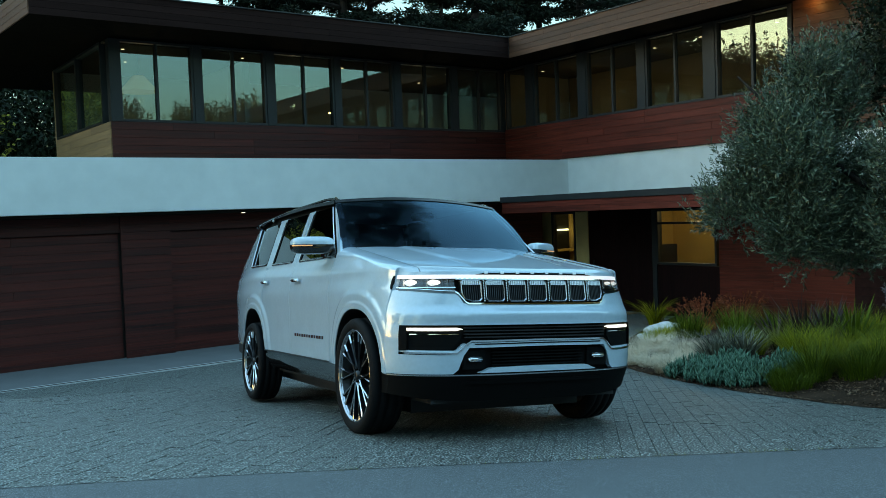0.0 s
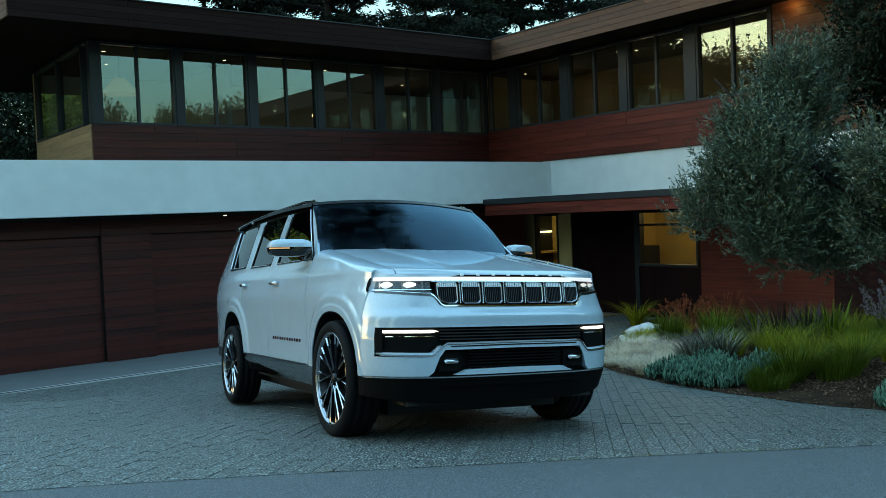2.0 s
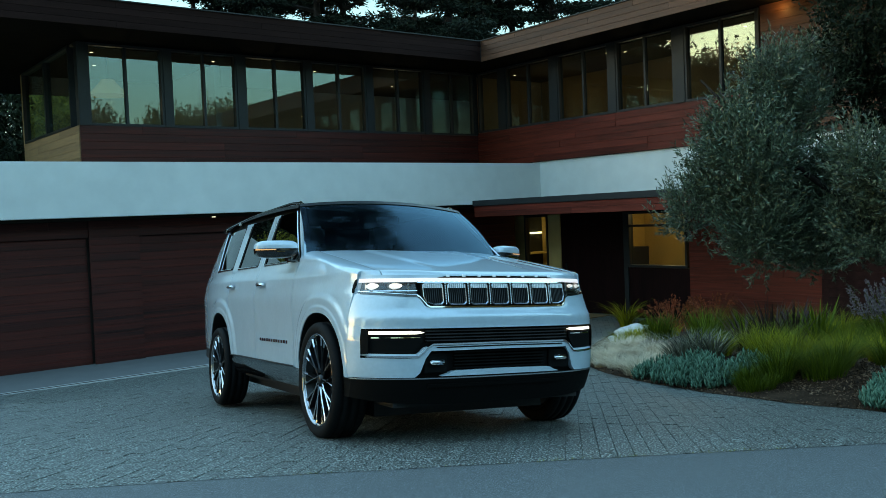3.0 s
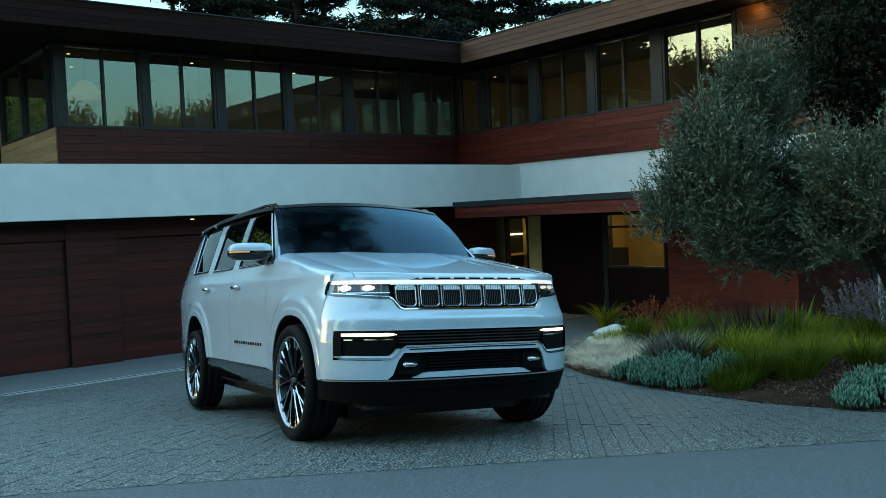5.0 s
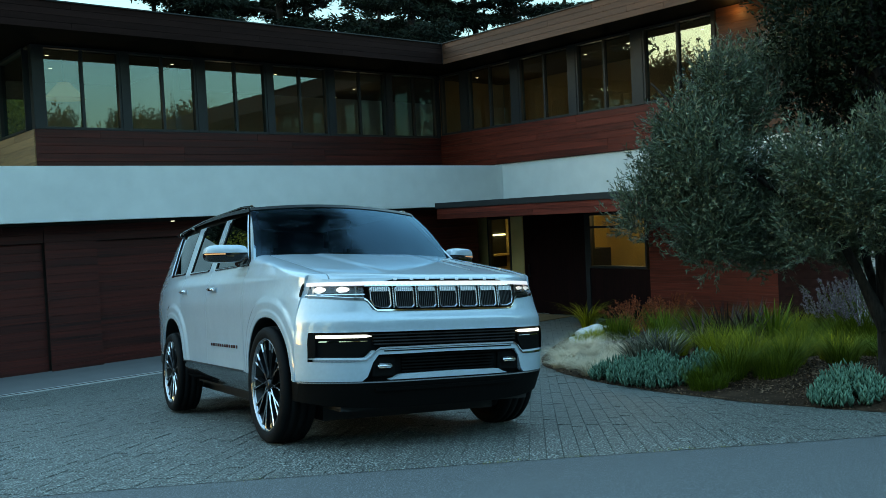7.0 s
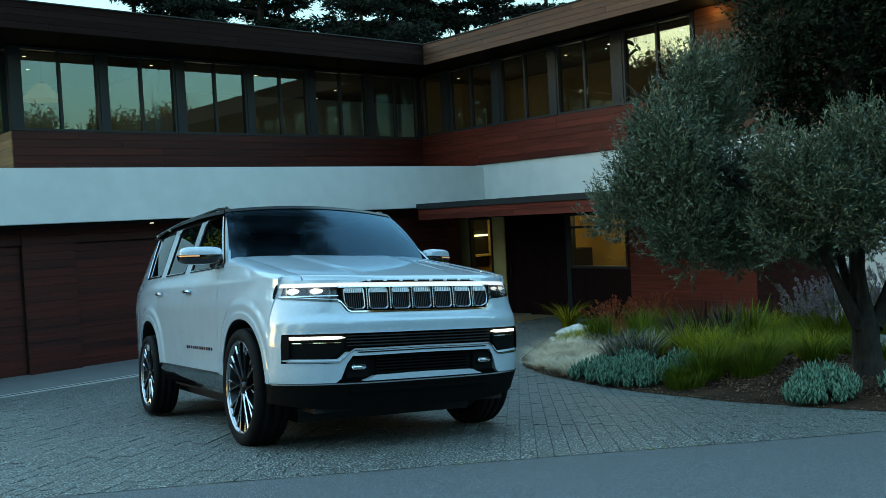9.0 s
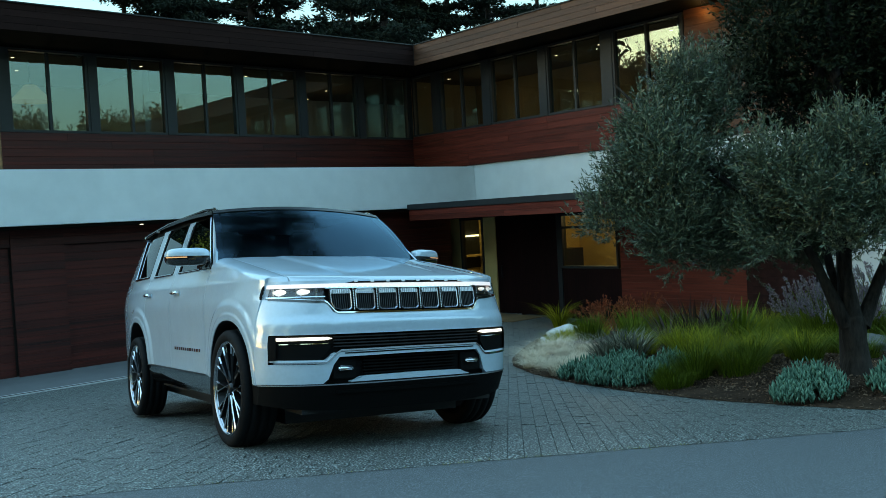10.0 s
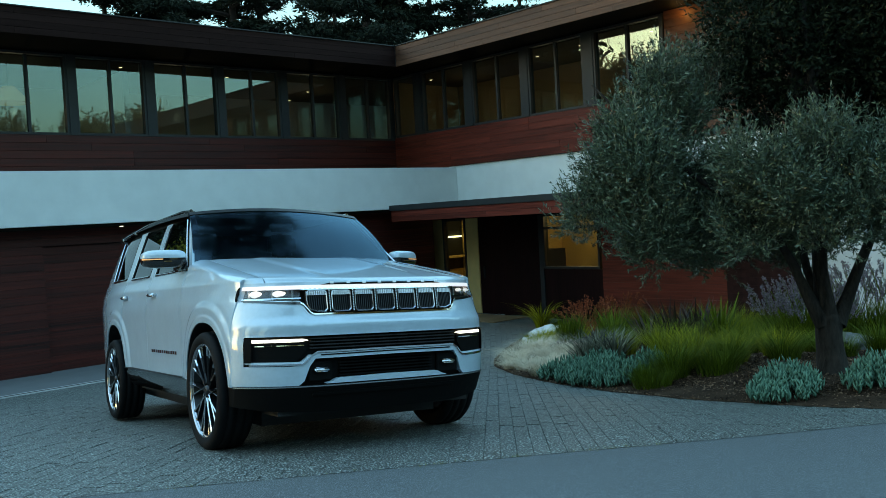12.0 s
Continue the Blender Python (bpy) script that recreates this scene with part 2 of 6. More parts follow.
# windows: each unit is a frame of four members, a mid mullion and two panes
def window_unit(parent, x0, y0, turn, length, z0, z1, panes=2, post=0.12):
    w = empty("window", pose(x0, y0, z0, 0, 0, turn))
    w.parent = parent
    h, t = z1 - z0, 0.07
    bm = bmesh.new()
    add_box(bm, 0, length, -0.05, 0.1, 0, 0.05)
    add_box(bm, 0, length, -0.05, 0.1, h - 0.05, h)
    add_box(bm, 0, 0.05, -0.048, 0.098, 0.05, h - 0.05)
    add_box(bm, length - 0.05, length, -0.048, 0.098, 0.05, h - 0.05)
    part("frame", bm, BRONZE, w)
    for k in range(panes):
        a, b = length * k / panes + 0.03, length * (k + 1) / panes - 0.03
        p = part("pane", box(a, b, 0.02, 0.028, 0.04, h - 0.04), PANE, w)
        p.visible_shadow = False
        if k:
            part("mullion", box(length * k / panes - 0.028, length * k / panes + 0.028, -0.03, 0.06, 0.05, h - 0.05), BRONZE, w)
    return w


for a, b in ((-8.26, -6.70), (-6.55, -5.03), (-4.85, -3.30), (-3.15, -1.62), (-1.45, 0.14), (0.31, 1.82)):
    window_unit(house, a, CV + 0.02, 0, b - a, SILL - 0.04, HEAD + 0.04)
for a, b in ((-8.45, -8.26), (-6.70, -6.55), (-5.03, -4.85), (-3.30, -3.15), (-1.62, -1.45), (0.14, 0.31), (1.82, 1.925)):
    part("post", box(a, b, CV - 0.045, CV + 0.16, SILL - 0.04, HEAD + 0.04, 0.006), BRONZE, house)
for a, b, n in ((2.0, 1.16, 1), (0.89, -0.75, 2), (-1.0, -2.64, 2), (-2.85, -4.46, 2), (-4.73, -6.45, 2)):
    window_unit(house, CU + 0.02, a, -90, a - b, SILL + 0.02, HEAD + 0.04, n)
for a, b in ((0.89, 1.16), (-1.0, -0.75), (-2.85, -2.64), (-4.73, -4.46), (-6.5, -6.45)):
    part("post", box(CU - 0.045, CU + 0.16, a, b, SILL + 0.02, HEAD + 0.04, 0.006), BRONZE, house)
for k in range(2):
    window_unit(house, LEFT_END + 0.01, BACK - 0.16 - 1.95 * k, -90, 1.95, SILL - 0.04, HEAD + 0.04, 1)

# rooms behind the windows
# ceilings far darker than the plaster: their dimness is put into the colour
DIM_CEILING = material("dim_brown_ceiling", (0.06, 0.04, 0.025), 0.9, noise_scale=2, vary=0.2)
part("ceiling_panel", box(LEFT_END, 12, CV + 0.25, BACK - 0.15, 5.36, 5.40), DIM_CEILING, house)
part("room_floor", box(LEFT_END, 12, CV + 0.25, BACK - 0.15, 2.7, 2.8), PLASTER, house)
part("room_wall", box(LEFT_END, 12, BACK - 0.15, BACK, 2.7, 5.6), PLASTER, house, "pale back wall of the upper rooms")
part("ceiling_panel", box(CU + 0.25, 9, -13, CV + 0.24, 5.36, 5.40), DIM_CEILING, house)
part("partition", box(CU + 0.26, 4.6, CV + 0.26, CV + 0.36, 2.8, 5.36), ROOM_DARK, house, "brown partition between the wings")
part("room_floor", box(CU + 0.25, 9, -13, CV + 0.24, 2.7, 2.8), PLASTER, house)
part("room_wall", box(4.6, 4.75, -13, CV + 0.24, 2.8, 5.36), ROOM_DARK, house, "brown back wall of the wing")
for a in (-4.95,):
    part("partition", box(a - 0.07, a + 0.07, CV + 1.2, BACK - 0.16, 2.8, 5.36), PLASTER, house)
for x, y in ((-7.9, 2.9), (-7.4, 4.4), (-6.3, 3.0), (-5.2, 2.9), (-2.4, 3.2), (-1.0, 3.0), (0.7, 3.0), (0.9, 4.6), (1.3, 6.2), (2.9, 1.6), (2.7, -1.9), (3.0, -2.2), (2.9, -3.6), (3.1, -5.4)):
    bm = bmesh.new()
    bmesh.ops.create_circle(bm, cap_ends=True, segments=16, radius=0.038, matrix=pose(x, y, 5.355, 180))
    part("downlight", bm, DOWNLIGHT, house)

shade_bm = bmesh.new()
bmesh.ops.create_cone(shade_bm, segments=28, radius1=0.42, radius2=0.12, depth=0.34, cap_ends=False, matrix=pose(-7.55, 3.05, 4.66))
part("lamp_shade", shade_bm, glow("warm_shade_glow", (1.0, 0.62, 0.30), 0.012), house, "warm lit pendant shade", smooth=True)
part("lamp_cord", box(-7.556, -7.544, 3.044, 3.056, 4.83, 5.36), BRONZE, house)

room_lamp = bpy.data.lights.new("ceiling_spot", "POINT")
room_lamp.energy, room_lamp.color, room_lamp.shadow_soft_size = 0.95, (1.0, 0.8, 0.58), 0.08
for x, y in ((-7.0, 4.6), (-3.2, 4.4), (0.8, 4.4), (3.5, 0.6), (3.5, -2.2), (3.5, -5.0)):
    spot = new("ceiling_spot", room_lamp)
    spot.parent = house
    spot.matrix_basis = pose(x, y, 4.5)

eave_lamp = bpy.data.lights.new("eave_lamp", "POINT")
eave_lamp.energy, eave_lamp.color, eave_lamp.shadow_soft_size = 0.7, (1.0, 0.55, 0.22), 0.04
eave = new("eave_lamp", eave_lamp)
eave.parent = house
eave.matrix_basis = pose(1.72, -7.0, 5.28)

# roof: L-shaped slab with boarded fascias
FV, FU, F0, F1 = 0.60, 0.86, 5.42, 5.92
ROOF_SKEW = 3.04


def prism(points, z0, z1):
    """An upright block on a flat outline."""
    bm = bmesh.new()
    low, high = [bm.verts.new((x, y, z0)) for x, y in points], [bm.verts.new((x, y, z1)) for x, y in points]
    bm.faces.new(low[::-1])
    bm.faces.new(high)
    for k in range(len(points)):
        q = (k + 1) % len(points)
        bm.faces.new((low[k], low[q], high[q], high[k]))
    return bm


tail_u = -10.2 - math.tan(radians(ROOF_SKEW)) * (CV + 8 - FV)
roof = part("roof", prism([(-10.17, FV + 0.03), (12, FV + 0.03), (12, CV + 8), (tail_u + 0.03, CV + 8)], F0 + 0.03, F1 - 0.02), ROOFING, house)
part("roof_slab", box(FU + 0.03, 12, -14, FV + 0.028, F0 + 0.03, F1 - 0.02), ROOFING, roof)
part("soffit", prism([(-10.16, FV + 0.035), (12, FV + 0.035), (12, CV + 7.9), (tail_u + 0.05, CV + 7.9)], F0 + 0.005, F0 + 0.028), SHADE_BLACK, roof)
part("soffit", box(FU + 0.035, 12, -13.9, FV + 0.03, F0 + 0.005, F0 + 0.028), SHADE_BLACK, roof)
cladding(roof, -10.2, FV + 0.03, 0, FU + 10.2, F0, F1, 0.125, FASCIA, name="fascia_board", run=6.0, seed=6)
cladding(roof, FU + 0.03, FV, -90, 14.5, F0, F1, 0.125, CEDAR, name="fascia_board", seed=7)
cladding(roof, tail_u, CV + 8, -90 + ROOF_SKEW, (CV + 8 - FV) / math.cos(radians(ROOF_SKEW)), F0, F1, 0.125, CEDAR, name="fascia_board", seed=8)
part("coping", box(-10.23, FU + 0.02, FV - 0.02, FV + 0.12, F1, F1 + 0.02), BRONZE, roof)
part("coping", box(FU - 0.02, FU + 0.12, -14, FV + 0.12, F1 + 0.001, F1 + 0.021), BRONZE, roof)

# white stucco band and terrace
band = part("parapet_band", box(-24, 1.95, -0.23, 0.05, 1.86, 2.84, 0.008), STUCCO, house, "smooth white stucco band with faint stains")
part("parapet_band", box(1.95, 2.2, -9.0, 0.05, 1.94, 2.875, 0.008), STUCCO, house)
part("terrace_slab", box(-24, 2.2, 0.05, 9, 1.95, 2.1), ROOM_DARK, house)
part("band_soffit", box(-24, 1.95, -0.2, 0.9, 1.80, 1.857), SHADE_BLACK, house)

part("soffit_lamp", box(-6.73, -6.67, -0.19, -0.14, 1.784, 1.799, 0.003), glow("small_soffit_glow", (1.0, 0.9, 0.8), 0.25), house, "tiny lit lamp under the band")

# garage front under the band
GV, GZ = 0.30, -0.86
garage_wall = wall("wall", house, -24, 1.5, GV + 0.12, GV + 0.3, GZ - 0.3, 1.80)
wall("wall", house, 1.38, 1.5, GV + 0.302, 4.0, GZ - 0.3, 1.80, mat=SHADE_BLACK)
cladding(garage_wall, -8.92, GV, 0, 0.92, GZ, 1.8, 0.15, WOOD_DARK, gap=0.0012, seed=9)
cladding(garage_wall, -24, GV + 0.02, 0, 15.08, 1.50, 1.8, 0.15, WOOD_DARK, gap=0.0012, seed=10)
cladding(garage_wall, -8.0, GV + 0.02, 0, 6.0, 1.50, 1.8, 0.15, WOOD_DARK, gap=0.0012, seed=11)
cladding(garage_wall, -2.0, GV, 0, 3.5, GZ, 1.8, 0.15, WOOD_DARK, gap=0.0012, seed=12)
for a, b in ((-13.9, -8.94), (-7.98, -2.02)):
    door = empty("garage_door", pose(0, 0, 0))
    door.parent = house
    door["label"] = "closed mahogany garage door of horizontal boards"
    part("panel", box(a, b, GV + 0.1, GV + 0.118, GZ, 1.5), BACKING, door)
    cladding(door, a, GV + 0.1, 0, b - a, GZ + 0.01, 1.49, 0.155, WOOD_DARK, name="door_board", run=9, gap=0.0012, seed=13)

# entrance under its canopy
canopy = part("canopy", box(-0.3, 1.94, -9.0, -0.24, 1.82, 1.95, 0.005), BRONZE, house, "dark metal edged canopy over the entrance")
part("canopy_soffit", box(-0.2, 1.94, -9.0, -0.24, 1.57, 1.62), SHADE_BLACK, canopy)
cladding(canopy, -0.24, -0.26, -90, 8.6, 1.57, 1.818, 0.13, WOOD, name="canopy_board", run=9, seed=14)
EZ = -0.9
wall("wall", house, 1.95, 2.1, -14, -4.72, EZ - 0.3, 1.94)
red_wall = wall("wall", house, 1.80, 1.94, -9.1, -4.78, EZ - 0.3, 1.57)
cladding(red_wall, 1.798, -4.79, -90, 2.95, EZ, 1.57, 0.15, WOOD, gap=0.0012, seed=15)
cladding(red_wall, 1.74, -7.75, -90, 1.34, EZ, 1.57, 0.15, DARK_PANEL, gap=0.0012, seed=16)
wall("wall", house, 1.95, 2.1, 0.80, 4.0, EZ - 0.3, 1.94, mat=SHADE_BLACK)
wall("wall", house, 1.95, 2.1, -4.718, 0.718, 1.54, 1.94, mat=SHADE_BLACK)
# glazed sidelight
for a, b in ((0.798, 0.43), (-0.42, -0.84)):
    part("sidelight_panel", box(1.96, 2.06, b, a, EZ, 1.54), YELLOW, house, "ochre plaster pier beside the front door")
window_unit(house, 1.98, 0.42, -90, 0.84, EZ, 1.54, 1)
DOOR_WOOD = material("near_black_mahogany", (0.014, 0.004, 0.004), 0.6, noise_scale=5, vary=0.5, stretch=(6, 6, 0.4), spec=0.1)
front_door = empty("front_door", pose(1.97, -0.86, EZ, 0, 0, -90))
front_door.parent = house
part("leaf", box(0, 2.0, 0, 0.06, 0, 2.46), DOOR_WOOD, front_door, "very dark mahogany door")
part("handle", box(0.18, 0.21, -0.07, -0.02, 0.95, 1.25, 0.008), BRONZE, front_door)
part("post", box(1.93, 2.09, -2.99, -2.87, EZ, 1.54), BRONZE, house)
window_unit(house, 1.98, -2.99, -90, 1.62, 0.30, 1.54, 1)
sill_wall = wall("wall", house, 1.97, 2.1, -4.718, -2.992, EZ, 0.29)
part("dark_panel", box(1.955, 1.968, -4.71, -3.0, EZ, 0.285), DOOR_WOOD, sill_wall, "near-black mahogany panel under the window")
# hall behind the glass
part("room_wall", box(5.0, 5.1, -4.7, 3.0, EZ, 1.8), YELLOW, house, "warmly lit ochre hall wall")
part("room_floor", box(2.1, 5.0, -4.7, 3.0, EZ - 0.1, EZ), PLASTER, house)
part("ceiling_panel", box(2.1, 5.0, -4.7, 3.0, 1.8, 1.85), PLASTER, house)
part("partition", box(2.3, 5.0, -0.95, -0.85, EZ, 1.8), YELLOW, house, "warmly lit ochre hall partition")
part("room_wall", box(2.1, 5.0, 3.0, 3.1, EZ, 1.8), YELLOW, house)
part("room_wall", box(2.1, 5.0, -4.8, -4.7, EZ, 1.8), YELLOW, house)
part("strip_lamp", box(4.0, 4.9, 2.86, 2.92, 0.98, 1.03), WARM_TUBE, house)
part("shelf", box(2.4, 4.9, 2.5, 2.92, 0.40, 0.45), YELLOW, house)
part("wall_panel", box(2.2, 4.98, 2.93, 2.99, 0.05, 1.75), BRONZE, house)
part("picture", box(3.35, 3.62, -0.99, -0.955, 0.72, 0.98), BRONZE, house)
part("cabinet", box(3.75, 4.6, -1.4, -0.97, EZ, 0.62), BRONZE, house)
part("vase", box(3.42, 3.52, -1.25, -1.15, EZ, 0.42, 0.03), BRONZE, house)
part("transom", box(1.93, 2.04, -4.6, -3.0, 1.20, 1.25), BRONZE, house)
hall = bpy.data.lights.new("hall_lamp", "POINT")
hall.energy, hall.color, hall.shadow_soft_size = 9.5, (1.0, 0.74, 0.42), 0.15
hl = new("hall_lamp", hall)
hl.parent = house
hl.matrix_basis = pose(3.2, -3.2, 1.6)
hall2 = new("hall_lamp", hall)
hall2.parent = house
hall2.matrix_basis = pose(3.4, 1.0, 1.5)
doormat = part("doormat", box(0.6, 1.7, -2.6, -1.0, 0, 0.02, 0.004), TAN, None, at=HOUSE_AT @ pose(0, 0, -0.82))
tagged(doormat, "flat woven tan doormat before the dark front door", "doormat")
# ---- ground ----
ASPHALT = material("pale_asphalt", (0.118, 0.132, 0.140), 0.7, noise_scale=140, vary=0.75, speckle=True, bump=0.35, bump_scale=260)
SOIL = material("bark_mulch_soil", (0.042, 0.024, 0.015), 0.95, noise_scale=30, vary=0.7, bump=0.9, bump_scale=70, spec=0.08)
PAVER = material("exposed_aggregate_paver", (0.132, 0.145, 0.136), 0.5, noise_scale=78, vary=2.2, bump=0.75, bump_scale=120, each=0.06, speckle=True, second=(0.012, 0.012, 0.012))
JOINT = material("dark_joint_sand", (0.085, 0.085, 0.08), 0.95, noise_scale=60, vary=0.4)
DRAIN_EDGE = material("pale_concrete_edge", (0.42, 0.42, 0.41), 0.8, noise_scale=20, vary=0.15)
CONCRETE = material("smooth_concrete", (0.115, 0.118, 0.121), 0.8, noise_scale=20, vary=0.15, bump=0.2)
TURN = math.atan2(0.825, 0.565)


def seam_y(x):
    """Edge between the street asphalt and the pavers."""
    return -1.66 - 0.255 * x - 0.16 * (min(0, x) / 3.29) ** 2 + 0.006 * (max(0, x)) ** 2 + 0.008 * math.sin(2.3 * x)


def bed_x(y):
    """Edge of the planting bed beside the drive."""
    wob = 0.012 * math.sin(5.1 * y) + 0.009 * math.sin(12.7 * y + 1)
    if y > 0.2:
        return wob + 3.47 + 0.028 * (y - 0.2) + 0.055 * (y - 0.2) ** 2 + 0.06 * max(0, y - 4.5) ** 2
    return wob + 3.47 + 0.02 * (0.2 - y) + 0.13 * max(0, 0.0 - y) ** 2


def axis(lo, hi, fine_lo, fine_hi, fine, coarse):
    out, x = [], lo
    while x < hi:
        out.append(x)
        inside = fine_lo <= x < fine_hi
        gap = max(fine_lo - x, x - fine_hi, 0)
        x += fine if inside else min(coarse, fine + gap * 0.25)
        if out[-1] < fine_lo < x:
            x = fine_lo
    return out + [hi]


xs, ys = axis(-400, 400, -8, 14, 0.5, 60), axis(-400, 400, -8, 14, 0.5, 60)
verts = [(x, y, ground_z(x, y) - 0.03) for y in ys for x in xs]
nx = len(xs)
faces = [(j * nx + i, j * nx + i + 1, (j + 1) * nx + i + 1, (j + 1) * nx + i) for j in range(len(ys) - 1) for i in range(nx - 1)]
ground = tagged(raw("ground", verts, faces, ASPHALT, smooth=True), kind="structure")


def sheet(name, inside, x0, x1, y0, y1, d, lift, mat, label=""):
    """A strip of surface laid on the ground, its sides sampled across; inside(y) gives its x limits, or limits by column."""
    vs, fs, cols = [], [], int((y1 - y0) / d) + 1
    rows = 24
    for j in range(cols + 1):
        y = y0 + (y1 - y0) * j / cols
        a, b = inside(y)
        for i in range(rows + 1):
            x = a + (b - a) * i / rows
            vs.append((x, y, ground_z(x, y) + lift(x, y)))
    for j in range(cols):
        for i in range(rows):
            k = j * (rows + 1) + i
            fs.append((k, k + 1, k + rows + 2, k + rows + 1))
    return raw(name, vs, fs, mat, smooth=True, label=label)


vs, fs = [], []
for i in range(121):
    x = -12 + 24 * i / 120
    for j in range(25):
        y = seam_y(max(-8, min(8, x))) - 7.0 * (j / 24) ** 1.5
        vs.append((x, y, ground_z(x, y) + (0.008 if j < 24 else -0.04)))
    vs.append((x, seam_y(max(-8, min(8, x))) + 0.001, ground_z(x, seam_y(max(-8, min(8, x)))) - 0.03))
for i in range(120):
    for j in range(24):
        k = i * 26 + j
        fs.append((k, k + 1, k + 27, k + 26))
    fs.append((i * 26 + 25, i * 26, i * 26 + 26, i * 26 + 51))
street = tagged(raw("road", vs, fs, ASPHALT, smooth=True), "pale worn asphalt strip along the paved drive", "road", kind="structure")
bed_lift = lambda x, y: 0.008 + 0.20 * step(0.0, 1.4, x - bed_x(y)) * (1 - step(5, 9, y))
bed = tagged(sheet("planting_bed", lambda y: (bed_x(y), 16), 3, 16, -9, 10.5, 0.25, bed_lift, SOIL), kind="structure")
drain = empty("trench_drain", HOUSE_AT)
tagged(drain, "narrow dark trench drain across the drive before the garage", "drain", kind="structure")


def bed_z(x, y):
    return ground_z(x, y) + bed_lift(x, y)
# ---- car, in its own axes: x to its left, y to its rear from the front axle, z up from the tyres ----
car = empty("car", Matrix(((0.9974, -0.0052, 0.0724, 0), (0.0, 0.9974, 0.0715, 0), (-0.0726, -0.0715, 0.9948, 0), (0, 0, 0, 1))))
tagged(car, "pale blue sport utility vehicle, black roof, chrome wheels, lit headlights", "car")


def plain(name, color, rough=0.4, metal=0.0, coat=0.0, spec=0.5):
    return material(name, color, rough, metal, noise_scale=40, vary=0.06, coat=coat, spec=spec)


PAINT = plain("pale_blue_paint", (0.41, 0.51, 0.585), 0.40, 0.12, 1.0, spec=0.1)
PAINT.node_tree.nodes["Principled BSDF"].inputs["Coat IOR"].default_value = 1.75
BLACK = plain("gloss_black", (0.008, 0.008, 0.009), 0.08, 0, 1.0)
TRIM = plain("satin_black_trim", (0.010, 0.010, 0.011), 0.55, spec=0.3)
SKIRT = plain("matt_black_skirt", (0.004, 0.004, 0.004), 0.7, spec=0.06)
CHROME = plain("chrome", (0.82, 0.83, 0.85), 0.06, 1.0)
LETTER = plain("bright_lettering", (0.92, 0.92, 0.93), 0.3, 0.0)
SPOKE = plain("machined_spoke", (0.50, 0.52, 0.55), 0.12, 1.0)
SATIN = plain("satin_metal", (0.5, 0.52, 0.55), 0.25, 1.0)
RUBBER = material("tyre_rubber", (0.006, 0.006, 0.0065), 0.75, noise_scale=60, vary=0.3, bump=0.15, spec=0.12)
RIM = plain("polished_rim", (0.34, 0.35, 0.38), 0.16, 1.0)
DARK_RIM = plain("dark_rim_metal", (0.010, 0.010, 0.012), 0.3, 0.3)
SCREEN = glass("windscreen_glass", (0.22, 0.29, 0.37), 0.062, rough=0.12, gain=1.0, sheen=(0.42, 0.72, 0.95))
PRIVACY = glass("dark_side_glass", (0.10, 0.12, 0.13), 0.17)
LENS = glass("lamp_lens", (0.9, 0.92, 0.95), 0.05)
LED = glow("white_led_glow", (1.0, 0.94, 0.95), 0.36)
LIT_BOWL = glow("lit_reflector_glow", (1.0, 0.95, 0.97), 0.12)
BAR_LED = glow("light_bar_glow", (1.0, 0.84, 0.89), 0.10)
AMBER = glow("amber_marker_glow", (1.0, 0.42, 0.18), 0.08)
LEATHER = material("dark_leather", (0.014, 0.016, 0.02), 0.5, noise_scale=30, vary=0.2)
ROOF_BLACK = plain("black_roof_paint", (0.006, 0.006, 0.007), 0.25, spec=0.16)
AXLE2, ARCH, TYRE, NOSE = 3.124, 0.488, 0.418, -0.53
HUB_Z = {0.0: 0.415, AXLE2: 0.392}


def lerp(a, b, t):
    return a + (b - a) * t


def curve(x, *pts):
    """Smooth rise through (x, y) pairs."""
    for (a, ya), (b, yb) in zip(pts, pts[1:]):
        if x <= b:
            return lerp(ya, yb, step(a, b, x))
    return pts[-1][1]


def lean(z):
    """How much the nose draws in: the lamps sit narrower than the bumper below."""
    return step(0.82, 1.12, z)


def side_x(y, z):
    """Half width of the body side."""
    if z <= 1.30:
        w = curve(z, (0.36, 0.970), (0.62, 0.988), (0.98, 1.0), (1.16, 0.985), (1.30, 0.94))
        if z > 0.9 and z < 1.16:
            w += 0.006 * (1 - abs(z - 1.03) / 0.13)
    else:
        w = 0.94 - 0.36 * (z - 1.30) - 0.10 * max(0, z - 1.62) ** 1.5
    if y < 0.35:
        w -= lerp(0.008, 0.070, lean(z)) * (max(0, 0.25 - y) / 0.78) ** 5.2
    if y > 2.9:
        w -= 0.19 * ((y - 2.9) / 1.85) ** 2.0
    for yw in (0.0, AXLE2):
        r = (abs(y - yw) ** 2.3 + abs(z - HUB_Z[yw]) ** 2.3) ** (1 / 2.3)
        if r < 0.75:
            w += 0.016 * (1 - step(0.590, 0.645, r)) + 0.007 * (1 - step(0.528, 0.548, r))
    return w


def tail_end(z):
    return 4.62 - 0.02 * step(0.9, 0.4, z) - 0.50 * max(0, z - 1.15) ** 1.25 / 0.67 ** 1.25


